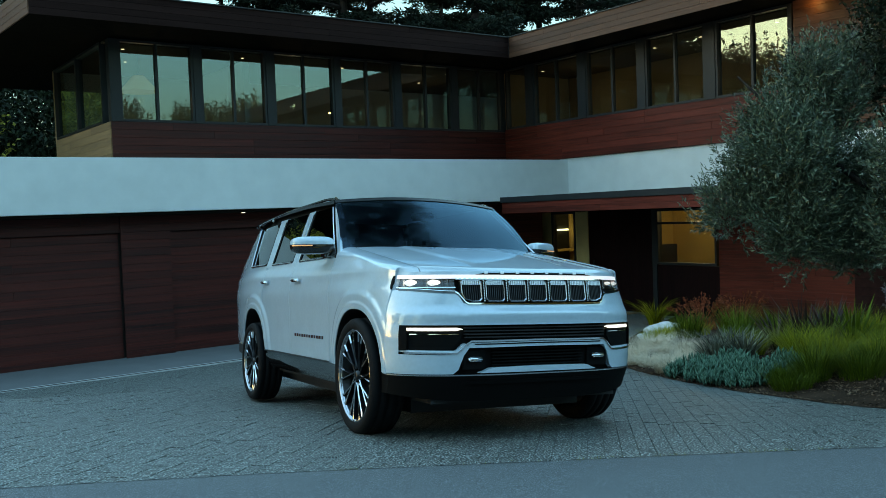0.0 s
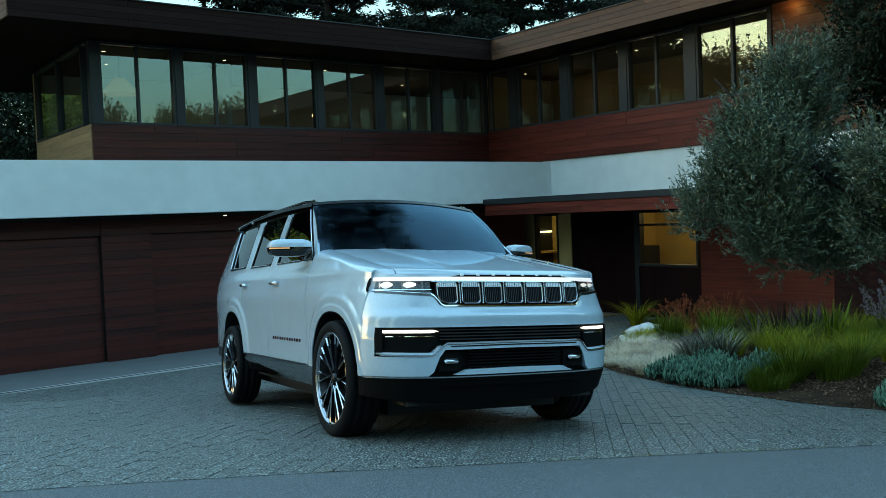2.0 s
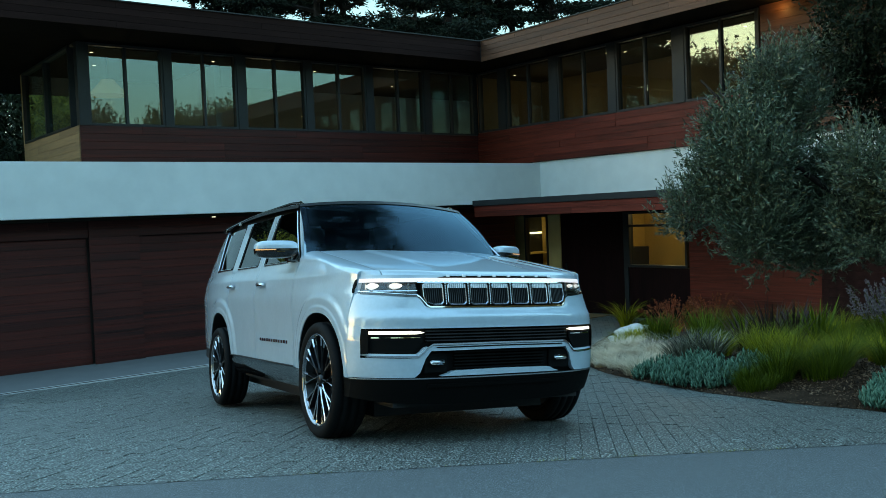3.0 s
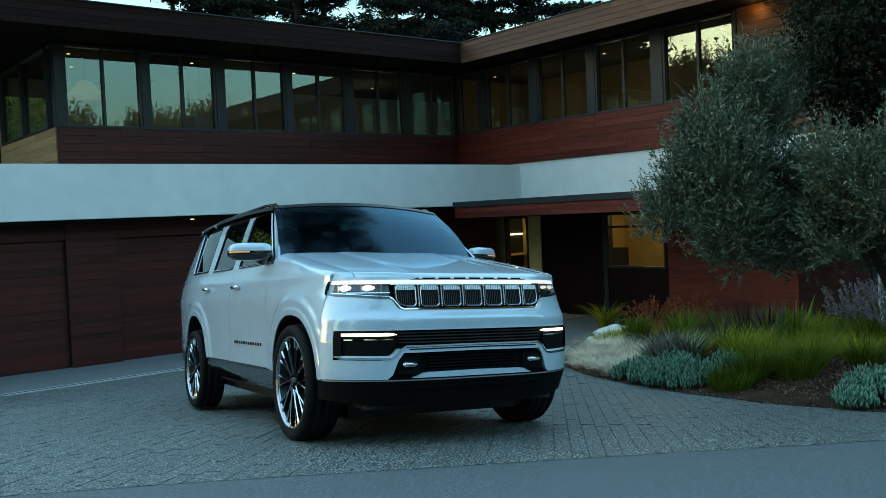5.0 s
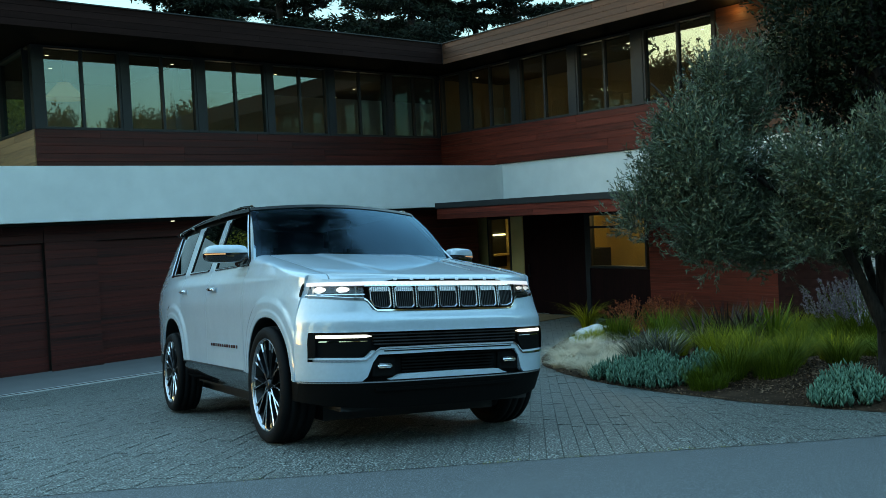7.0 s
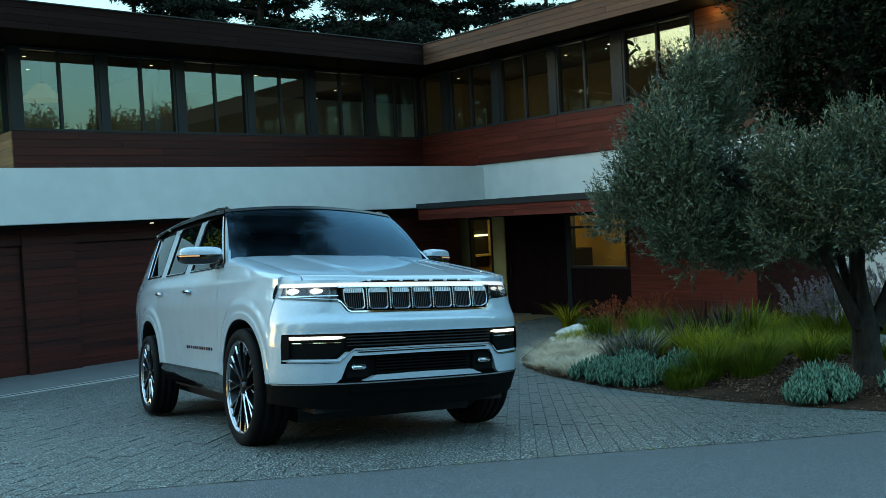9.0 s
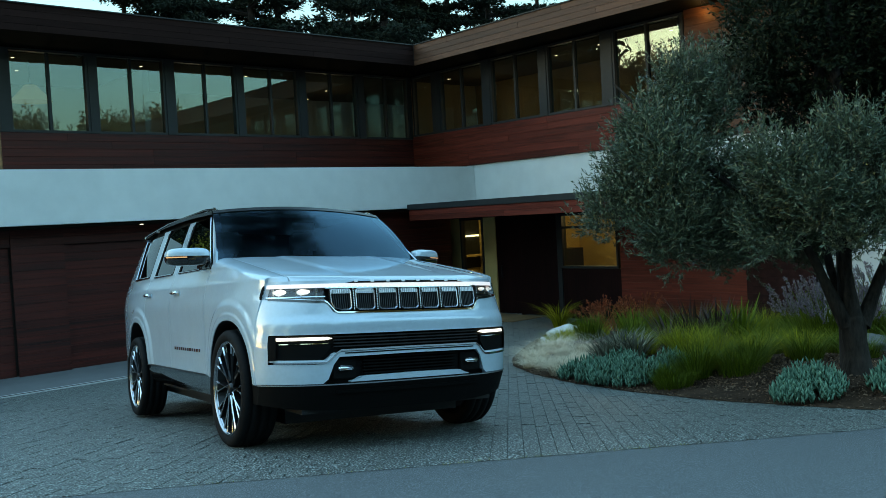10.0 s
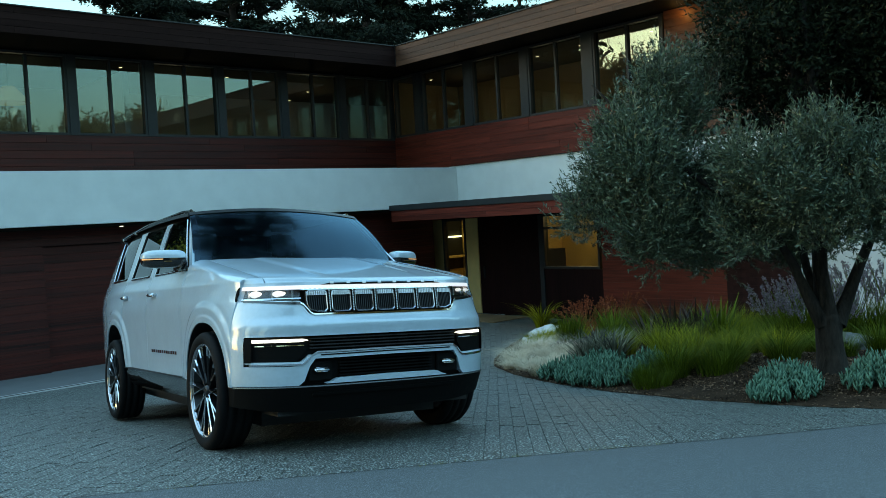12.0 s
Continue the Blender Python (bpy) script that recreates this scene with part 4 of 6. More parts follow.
for sx in (-1, 1):
    hx = sx * 0.49
    y = front_point(hx, 0.57)[1]
    part("tow_hook", box(hx - 0.050, hx + 0.050, y - 0.005, y + 0.05, 0.558, 0.588, 0.008), CHROME, car, "chrome tow hook", smooth=True)
    part("hook_pocket", box(hx - 0.085, hx + 0.085, y + 0.03, y + 0.055, 0.50, 0.635, 0.006), SKIRT, car)
    # daytime lamp in its slot
    drl = front_panel("daytime_lamp", [sx * a for a in span(0.575, 0.893, 20)], lambda x: 0.760 + 0.008 * (1 - step(0.575, 0.625, abs(x))), lambda x: 0.780 - 0.008 * (1 - step(0.575, 0.61, abs(x))), LED, m=2, lift=-0.016, depth=0.02, label="lit white daytime lamp strip")
    front_panel("lamp_pod", [sx * a for a in span(0.585, 0.925, 16)], lambda x: slot_low(x) + 0.014 + 0.05 * (1 - step(0.585, 0.66, abs(x))), lambda x: 0.752, SKIRT, m=2, lift=-0.022, depth=0.02, parent=drl, label="matt black lamp pod")
    front_panel("slot_edge", [sx * a for a in span(0.905, 0.938, 4)], lambda x: 0.632, lambda x: 0.79, SKIRT, m=3, lift=0.004, depth=0.03, parent=drl)
    front_panel("slot_shelf", [sx * a for a in span(0.60, 0.93, 16)], lambda x: slot_low(x) - 0.002, lambda x: slot_low(x) + 0.012, PAINT, m=2, lift=-0.012, depth=0.03, parent=drl)
    front_panel("lamp_line", [sx * a for a in span(0.60, 0.885, 18)], lambda x: 0.735, lambda x: 0.741, CHROME, m=1, lift=-0.02, depth=0.02, parent=drl)
    # headlamp
    lamp = empty("headlamp", pose(0, 0, 0))
    lamp.parent = car
    front_panel("housing", [sx * a * 0.975 for a in lamp_x], lambda x: face_low(x) + 0.004, lambda x: 1.128, TRIM, m=3, lift=-0.05, depth=0.03, parent=lamp)
    front_panel("lower_trim", [sx * a * 0.97 for a in lamp_x], lambda x: face_low(x) - 0.004, lambda x: face_low(x) + 0.010, BLACK, m=2, lift=0.006, depth=0.04, parent=lamp, label="gloss black lower rim")
    front_panel("rim_line", [sx * a * 0.965 for a in lamp_x], lambda x: face_low(x) + 0.011, lambda x: face_low(x) + 0.014, CHROME, m=1, lift=0.004, depth=0.03, parent=lamp)
    front_panel("bezel", [sx * a * 0.975 for a in lamp_x], lambda x: 1.046, lambda x: 1.052, CHROME, m=1, lift=-0.02, depth=0.03, parent=lamp)
    front_panel("reflector_panel", [sx * a * 0.965 for a in lamp_x], lambda x: 1.062, lambda x: 1.107, DARK_RIM, m=2, lift=-0.044, depth=0.004, parent=lamp)
    for a in (0.685, 0.812):
        p = front_point(sx * a, 1.080, -0.030)
        bowl = bmesh.new()
        bmesh.ops.create_cone(bowl, segments=28, radius1=1.0, radius2=0.45, depth=1.0, cap_ends=False, matrix=pose(p[0], p[1] + 0.022, p[2], 90) @ Matrix.Diagonal((0.066, 0.026, 0.03, 1)))
        part("reflector", bowl, LIT_BOWL if sx < 0 else CHROME, lamp, "bright reflector bowl", smooth=True)
        bm = bmesh.new()
        bmesh.ops.create_uvsphere(bm, u_segments=20, v_segments=10, radius=1, matrix=pose(p[0] + sx * 0.008, p[1] + 0.016, p[2] + 0.002) @ Matrix.Diagonal((0.036, 0.014, 0.013, 1)))
        part("projector", bm, LED if sx < 0 else LIT_BOWL, lamp, "lit headlamp projector", smooth=True)
        part("fin", box(p[0] - 0.050, p[0] + 0.030, p[1] + 0.002, p[1] + 0.02, p[2] - 0.036, p[2] - 0.031, 0.001), CHROME, lamp)
    for a in (0.635, 0.748, 0.87):
        p = front_point(sx * a, 1.07, -0.034)
        part("divider", box(p[0] - 0.006, p[0] + 0.006, p[1], p[1] + 0.02, 1.040, 1.108, 0.002), SATIN, lamp)
    lens = front_panel("lens", [sx * a for a in lamp_x], lambda x: face_low(x) + 0.003, lambda x: 1.112, LENS, m=4, lift=0.002, depth=0.01, parent=lamp)
    lens.visible_shadow = False
    # the lamp's rounded end on the wing
    rise = lambda y: 0.047 * math.sqrt(max(0, 1 - (max(0, (y + 0.53) / 0.022)) ** 2))
    side_panel("lamp_end", NOSE, -0.509, lambda y: 1.083 - rise(y), lambda y: 1.083 + rise(y), SKIRT, sx=sx, n=14, m=6, lift=0.004, depth=0.01, parent=lamp, label="rounded dark end of the headlamp")
front_panel("light_bar", [s * 0.985 for s in full], lambda x: 1.108, lambda x: 1.134, BAR_LED, m=2, wrap=True, lift=0.006, depth=0.03, label="lit white light bar across the nose")
front_panel("nose_lip", [s * 0.985 for s in full], lambda x: 1.1345, lambda x: 1.156, PAINT, m=2, wrap=True, lift=0.001, depth=0.03, label="pale blue nose lip")
# grille: a black back, a bright outline and seven framed slots of upright blades
grille = empty("grille", pose(0, 0, 0))
grille.parent = car
front_panel("back", span(-0.61, 0.61, 32), lambda x: max(0.93, face_low(x) - 0.01), lambda x: 1.112, SKIRT, m=3, lift=-0.055, parent=grille)
front_panel("outline", span(-0.605, 0.605, 60), lambda x: face_low(x) + 0.001, lambda x: face_low(x) + 0.011, CHROME, m=2, lift=0.008, depth=0.05, parent=grille, label="chrome grille outline")
front_panel("outline", span(-0.595, 0.595, 40), lambda x: 1.102, lambda x: 1.111, CHROME, m=2, lift=0.006, depth=0.04, parent=grille)
SLOT = 0.1655
SLOT_METAL = plain("grey_grille_metal", (0.48, 0.50, 0.53), 0.22, 1.0)
for k in range(7):
    c = (k - 3) * SLOT
    a, b = c - SLOT / 2 + 0.014, c + SLOT / 2 - 0.014
    bottom = lambda x: max(0.953, face_low(x) + 0.02)
    for x in span(a + 0.012, b - 0.012, 8):
        bm = bmesh.new()
        z0, z1 = bottom(x) + 0.008, 1.092
        p, q = front_point(x, z0, -0.012), front_point(x, z1, -0.012)
        w = 0.0034
        v = [bm.verts.new(t) for t in ((x - w, p[1], z0), (x + w, p[1], z0), (x + w, q[1], z1), (x - w, q[1], z1), (x - w, p[1] + 0.04, z0), (x + w, p[1] + 0.04, z0), (x + w, q[1] + 0.04, z1), (x - w, q[1] + 0.04, z1))]
        for f in ((0, 1, 2, 3), (1, 5, 6, 2), (4, 0, 3, 7), (3, 2, 6, 7)):
            bm.faces.new([v[i] for i in f])
        part("blade", bm, TRIM, grille)
        q = front_point(x, 1.075, -0.008)
        part("blade_tip", box(x - 0.0036, x + 0.0036, q[1] - 0.012, q[1] + 0.02, 1.066, 1.093), LETTER, grille)
    # the slot's frame: a rounded tube along an outline with cut corners
    cut = 0.016
    lo_a, lo_b = bottom(a), bottom(b)
    loop = [(a + cut, 1.099), (b - cut, 1.099), (b, 1.099 - cut), (b, lo_b + cut), (b - cut, bottom(b - cut)), (c, bottom(c)), (a + cut, bottom(a + cut)), (a, lo_a + cut), (a, 1.099 - cut)]
    bm = bmesh.new()
    rings = []
    for x, z in loop:
        inx, inz = (c - x) / (b - a) * 0.016, (1.028 - z) / 0.14 * 0.016
        rings.append([bm.verts.new(front_point(x + inx * w, z + inz * w, d)) for w, d in ((0.0, -0.012), (0.0, 0.004), (0.5, 0.007), (1.0, 0.002), (1.0, -0.03))])
    for i in range(len(rings)):
        p, q = rings[i], rings[(i + 1) % len(rings)]
        for j in range(4):
            bm.faces.new((p[j], q[j], q[j + 1], p[j + 1]))
    bmesh.ops.recalc_face_normals(bm, faces=bm.faces[:])
    part("slot_frame", bm, SLOT_METAL, grille)
    if k:
        x = c - SLOT / 2
        bm = bmesh.new()
        for z in span(bottom(x) + 0.006, 1.094, 12):
            bmesh.ops.create_icosphere(bm, subdivisions=1, radius=0.0046, matrix=pose(*front_point(x, z, 0.006)))
        part("stud_row", bm, LETTER, grille, "row of bright studs")
front_panel("letter_recess", span(-0.46, 0.46, 32), lambda x: 1.134, lambda x: curve(abs(x), (0, 1.149), (0.40, 1.147), (0.46, 1.136)), SKIRT, m=2, lift=0.007, depth=0.02, label="dark recess behind the lettering")
# name on the bonnet lip, as plain bright bars
for k in range(8):
    x = -0.391 + k * 0.1165
    p = front_point(x, 1.148, 0.009)
    part("letter_bar", box(x - 0.012, x + 0.012, p[1] - 0.006, p[1] + 0.004, 1.1405, 1.1555, 0.001), LETTER, car)
# dark skirt with its bright line
skirt = front_panel("front_skirt", [s * 0.985 for s in full], lambda x: 0.285 + 0.05 * (abs(x) / 0.93) ** 4, lambda x: 0.462, SKIRT, m=8, lift=0.004, wrap=True, depth=0.2, label="satin black front skirt")
front_panel("skirt_line", [s * 0.99 for s in full], lambda x: 0.463, lambda x: 0.471, SATIN, m=2, wrap=True, lift=0.008, depth=0.05, parent=skirt)
front_panel("skirt_insert", span(-0.55, 0.55, 24), lambda x: 0.405, lambda x: 0.428, SKIRT, m=2, lift=0.018, depth=0.02, parent=skirt)


# ---- wheels ----
def ring_mesh(profile, seg=72, phase=0.0):
    """Turns a profile of (x, radius) about the x axis."""
    bm = bmesh.new()
    rows = [[bm.verts.new((x, r * math.cos(a), r * math.sin(a))) for x, r in profile] for a in span(0, math.tau * (seg - 1) / seg, seg - 1)]
    for i in range(seg):
        a, b = rows[i], rows[(i + 1) % seg]
        for j in range(len(profile) - 1):
            bm.faces.new((a[j], a[j + 1], b[j + 1], b[j]))
    bmesh.ops.recalc_face_normals(bm, faces=bm.faces[:])
    return bm


def make_wheel():
    """Outer face towards -x."""
    w = empty("wheel")
    tyre = part("tyre", ring_mesh([(-0.115, 0.345), (-0.132, 0.362), (-0.140, 0.392), (-0.132, 0.418), (-0.112, 0.434), (-0.075, 0.4395), (-0.072, 0.432), (-0.062, 0.432), (-0.060, 0.44), (-0.012, 0.441), (-0.010, 0.432), (0.010, 0.432), (0.012, 0.441), (0.060, 0.44), (0.062, 0.432), (0.072, 0.432), (0.075, 0.4395), (0.112, 0.434), (0.135, 0.41), (0.138, 0.37), (0.115, 0.335)], 96), RUBBER, w, "wide low black tyre", smooth=True)
    rim = part("rim", ring_mesh([(-0.112, 0.336), (-0.125, 0.343), (-0.128, 0.350), (-0.118, 0.355), (-0.112, 0.338), (-0.10, 0.332)], 96), RIM, w, "polished rim", smooth=True)
    part("barrel", ring_mesh([(0.02, 0.05), (0.03, 0.29), (-0.05, 0.312), (-0.10, 0.332)], 48), DARK_RIM, w)
    part("inner_barrel", ring_mesh([(0.03, 0.29), (0.10, 0.31), (0.12, 0.34)], 48), DARK_RIM, w)
    for k in range(20):
        a = math.tau * (k + (0.12 if k % 2 else -0.12)) / 20
        twist = 0.6 if k % 2 else -0.25
        bm = bmesh.new()
        prev = None
        for t in span(0, 1, 8):
            x = -0.094 - 0.014 * t
            wd = lerp(0.0034, 0.0060, t) + 0.007 * step(0.78, 1, t)
            foot = (0.055 * math.cos(a + twist), 0.055 * math.sin(a + twist))
            tip = (0.338 * math.cos(a), 0.338 * math.sin(a))
            d = math.hypot(tip[0] - foot[0], tip[1] - foot[1])
            c, s = (tip[0] - foot[0]) / d, (tip[1] - foot[1]) / d
            py, pz = lerp(foot[0], tip[0], t), lerp(foot[1], tip[1], t)
            pts = ((x, -wd), (x - 0.006, wd * 0.2), (x + 0.004, wd), (x + 0.05, wd * 0.8), (x + 0.05, -wd * 0.8))
            ringv = [bm.verts.new((px, py - q * s, pz + q * c)) for px, q in pts]
            if prev:
                for i in range(5):
                    bm.faces.new((prev[i], prev[(i + 1) % 5], ringv[(i + 1) % 5], ringv[i]))
            prev = ringv
        bmesh.ops.recalc_face_normals(bm, faces=bm.faces[:])
        me = part("spoke", bm, SPOKE, w)
        me.data.materials.append(DARK_RIM)
        for f in me.data.polygons:
            f.material_index = 0 if f.index % 5 < 1 or (f.index % 5 == 1 and f.index >= 30) else 1
    part("hub_cap", ring_mesh([(-0.112, 0.0), (-0.112, 0.026), (-0.104, 0.036), (-0.08, 0.044), (-0.05, 0.062), (0.02, 0.07)], 40), DARK_RIM, w, smooth=True)
    part("brake_disc", ring_mesh([(0.012, 0.09), (0.008, 0.205), (0.028, 0.205), (0.028, 0.09)], 48), DARK_RIM, w)
    return w


first = make_wheel()
first.parent = car
first.matrix_basis = pose(-0.905, 0, TYRE, 7) @ Matrix.Scale(0.95, 4)
for x, y, turn, a in ((-0.905, AXLE2, 0, 21), (0.925, 0.0, 180, 3), (0.905, AXLE2, 180, 12)):
    copy_thing(first, pose(x, y, TYRE - (0.085 if y else 0.02), 0, 0, turn) @ pose(0, 0, 0, a) @ Matrix.Scale(0.95, 4))

# ---- what shows through the screen ----
part("dashboard", box(-0.80, 0.80, 0.72, 1.15, 1.10, 1.285, 0.05), LEATHER, car, smooth=True)
for x in (-0.38, 0.38):
    seat = empty("front_seat", pose(x, 1.75, 0.55))
    seat.parent = car
    part("cushion", box(-0.26, 0.26, -0.28, 0.28, 0.1, 0.28, 0.06), LEATHER, seat, smooth=True)
    part("backrest", box(-0.25, 0.25, 0.20, 0.36, 0.25, 0.93, 0.06), LEATHER, seat, smooth=True)
    part("headrest", box(-0.14, 0.14, 0.24, 0.35, 0.96, 1.17, 0.04), LEATHER, seat, smooth=True)
    for s in (-0.06, 0.06):
        part("headrest_post", box(s - 0.007, s + 0.007, 0.28, 0.30, 0.90, 1.0), CHROME, seat)
part("rear_bench", box(-0.7, 0.7, 2.6, 2.9, 0.6, 1.5, 0.06), LEATHER, car, smooth=True)
part("cargo_blind", box(-0.70, 0.70, 3.02, 3.06, 0.6, 1.79), LEATHER, car)
part("cabin_floor", box(-0.84, 0.84, 0.7, 4.4, 0.55, 0.6), LEATHER, car)
part("headliner", box(-0.66, 0.66, 1.3, 4.3, 1.80, 1.83), LEATHER, car)
part("interior_mirror", box(-0.11, 0.11, 1.04, 1.07, 1.66, 1.74, 0.015), TRIM, car, smooth=True)
wheel_bm = bmesh.new()
n1, n2 = 32, 8
rv = [[wheel_bm.verts.new(((0.185 + 0.015 * math.cos(b)) * math.cos(a), 0.015 * math.sin(b), (0.185 + 0.015 * math.cos(b)) * math.sin(a))) for b in span(0, math.tau * 7 / 8, 7)] for a in span(0, math.tau * 31 / 32, 31)]
for i in range(n1):
    for j in range(n2):
        wheel_bm.faces.new((rv[i][j], rv[(i + 1) % n1][j], rv[(i + 1) % n1][(j + 1) % n2], rv[i][(j + 1) % n2]))
add_box(wheel_bm, -0.18, 0.18, -0.01, 0.01, -0.03, 0.03)
part("steering_wheel", wheel_bm, LEATHER, car, smooth=True, at=pose(0.38, 1.30, 1.22, -25))
# ---- plants ----
OLIVE = leaf_material("olive_leaf", (0.135, 0.175, 0.105), (0.014, 0.024, 0.014), 0.36, 0.08, spec=0.45)
OAK = leaf_material("dark_oak_leaf", (0.024, 0.034, 0.017), (0.006, 0.009, 0.005), 0.6, 0.05)
NEEDLE = leaf_material("cedar_needle", (0.02, 0.028, 0.018), (0.006, 0.009, 0.006), 0.8, 0.05)
GOLD = leaf_material("dry_tree_leaf", (0.34, 0.21, 0.07), (0.12, 0.085, 0.03), 0.6)
BLUE = leaf_material("blue_chalk_leaf", (0.15, 0.28, 0.19), (0.05, 0.11, 0.075), 0.6, 0.1)
GREEN = leaf_material("green_grass_blade", (0.14, 0.18, 0.013), (0.03, 0.05, 0.005), 0.6)
LIME = leaf_material("yellow_green_blade", (0.42, 0.38, 0.022), (0.10, 0.115, 0.008), 0.6)
STRAW = leaf_material("dry_straw_blade", (0.88, 0.74, 0.56), (0.45, 0.36, 0.25), 0.6, 0.25)
GREY_BLADE = leaf_material("grey_edged_blade", (0.26, 0.26, 0.18), (0.012, 0.014, 0.012), 0.5)
PURPLE = leaf_material("dark_flax_leaf", (0.075, 0.045, 0.045), (0.018, 0.013, 0.014), 0.4)
SPIKE = leaf_material("mauve_flower_spike", (0.26, 0.21, 0.24), (0.11, 0.09, 0.105), 0.8)
RUST = leaf_material("rust_red_flower", (0.40, 0.10, 0.05), (0.10, 0.035, 0.016), 0.7)
BARK = material("grey_bark", (0.022, 0.018, 0.015), 0.95, noise_scale=34, vary=0.9, second=(0.004, 0.0035, 0.003), bump=1.0, bump_scale=45, spec=0.1, stretch=(1, 1, 0.3))
CEDAR_BARK = material("cedar_bark", (0.016, 0.010, 0.008), 0.9, noise_scale=8, vary=0.5, bump=0.8, bump_scale=20, stretch=(1, 1, 0.3))
ROCK = material("pale_granite", (0.62, 0.61, 0.58), 0.85, noise_scale=9, vary=0.25, bump=0.7, bump_scale=30)
ROCK_GREY = material("grey_boulder", (0.16, 0.16, 0.16), 0.85, noise_scale=9, vary=0.35, bump=0.7, bump_scale=30)


def leaves(base, along, length, width, rng, fold=0.25):
    """Diamond leaves from arrays of bases and directions."""
    n = len(base)
    along = along / np.linalg.norm(along, axis=1)[:, None]
    ref = rng.normal(size=(n, 3))
    side = np.cross(along, ref)
    side /= np.linalg.norm(side, axis=1)[:, None] + 1e-9
    up = np.cross(side, along)
    L, W = length[:, None], width[:, None]
    a, c = base, base + along * L
    mid = base + along * L * 0.45
    b, d = mid + side * W + up * W * fold, mid - side * W + up * W * fold
    v = np.stack([a, b, c, d], 1).reshape(-1, 3)
    f = np.arange(4 * n).reshape(n, 4)
    return v, f


def mesh_np(name, v, f, mat, parent=None, label="", smooth=False):
    me = bpy.data.meshes.new(name)
    n, k = f.shape
    me.vertices.add(len(v))
    me.vertices.foreach_set("co", np.asarray(v, np.float32).ravel())
    me.loops.add(n * k)
    me.loops.foreach_set("vertex_index", np.asarray(f, np.int32).ravel())
    me.polygons.add(n)
    me.polygons.foreach_set("loop_start", np.arange(0, n * k, k, dtype=np.int32))
    me.update(calc_edges=True)
    me.validate()
    me.materials.append(mat)
    if smooth:
        me.shade_smooth()
    ob = new(name, me)
    ob.parent = parent
    if label:
        ob["label"] = label
    return ob


def crown(lobes, twigs, per, leaf, width, twig, seed, droop=0.0, flat=1.0, shell=0.45, clump=0.0, spread=0.55):
    """Leaves on twigs in ball-shaped lobes (x, y, z, r), with gaps between."""
    rng = np.random.default_rng(seed)
    vs, fs, k = [], [], 0
    for x, y, z, r in lobes:
        n = int(twigs * r * r)
        d = rng.normal(size=(n, 3))
        d /= np.linalg.norm(d, axis=1)[:, None]
        rad = r * (shell + (1 - shell) * rng.random(n) ** 0.6) * (0.82 + 0.30 * rng.random(n))
        o = np.array([x, y, z]) + d * rad[:, None] * np.array([1, 1, flat])
        if clump:
            keep = np.array([noise.noise(Vector(p) * clump) > -0.24 for p in o])
            o, d, n = o[keep], d[keep], int(keep.sum())
        t = d * 0.8 + rng.normal(size=(n, 3)) * 0.45 + np.array([0, 0, 0.55 - droop])
        t /= np.linalg.norm(t, axis=1)[:, None]
        s = np.tile(np.linspace(0.0, 1, per), n)
        base = np.repeat(o, per, 0) + np.repeat(t, per, 0) * (s * twig * np.repeat(0.6 + 0.8 * rng.random(n), per))[:, None]
        bend = np.zeros_like(base)
        bend[:, 2] = (s ** 2) * twig * 0.25 * (0.6 - droop)
        base = base + bend
        al = np.repeat(t, per, 0) * 0.7 + rng.normal(size=(n * per, 3)) * spread
        v, f = leaves(base, al, leaf * (0.6 + 0.7 * rng.random(n * per)), width * (0.7 + 0.6 * rng.random(n * per)), rng)
        vs.append(v)
        fs.append(f + k)
        k += len(v)
    return np.concatenate(vs), np.concatenate(fs)


def limb(points, radii, sides=10, rough=0.08, seed=0):
    """A tapered, slightly uneven limb through points."""
    rnd = random.Random(seed)
    bm = bmesh.new()
    prev = None
    for i, (p, r) in enumerate(zip(points, radii)):
        p = Vector(p)
        q = Vector(points[min(i + 1, len(points) - 1)]) - Vector(points[max(i - 1, 0)])
        q.normalize()
        ax = (Vector((1, 0, 0)) - q * q.x if abs(q.x) < 0.95 else Vector((0, 1, 0)) - q * q.y).normalized()
        ay = q.cross(ax)
        ring = [bm.verts.new(p + (ax * math.cos(a) + ay * math.sin(a)) * r * (1 + rnd.uniform(-rough, rough))) for a in span(0, math.tau * (sides - 1) / sides, sides - 1)]
        if prev:
            for j in range(sides):
                bm.faces.new((prev[j], prev[(j + 1) % sides], ring[(j + 1) % sides], ring[j]))
        prev = ring
    bm.faces.new(prev)
    bmesh.ops.recalc_face_normals(bm, faces=bm.faces[:])
    return bm


def bent(a, b, bulge, n, seed):
    rnd = random.Random(seed)
    a, b = Vector(a), Vector(b)
    o = Vector((rnd.uniform(-1, 1), rnd.uniform(-1, 1), rnd.uniform(-0.2, 0.6))) * bulge
    return [a.lerp(b, t) + o * math.sin(math.pi * t) + Vector((rnd.uniform(-1, 1), rnd.uniform(-1, 1), 0)) * bulge * 0.12 for t in span(0, 1, n)]


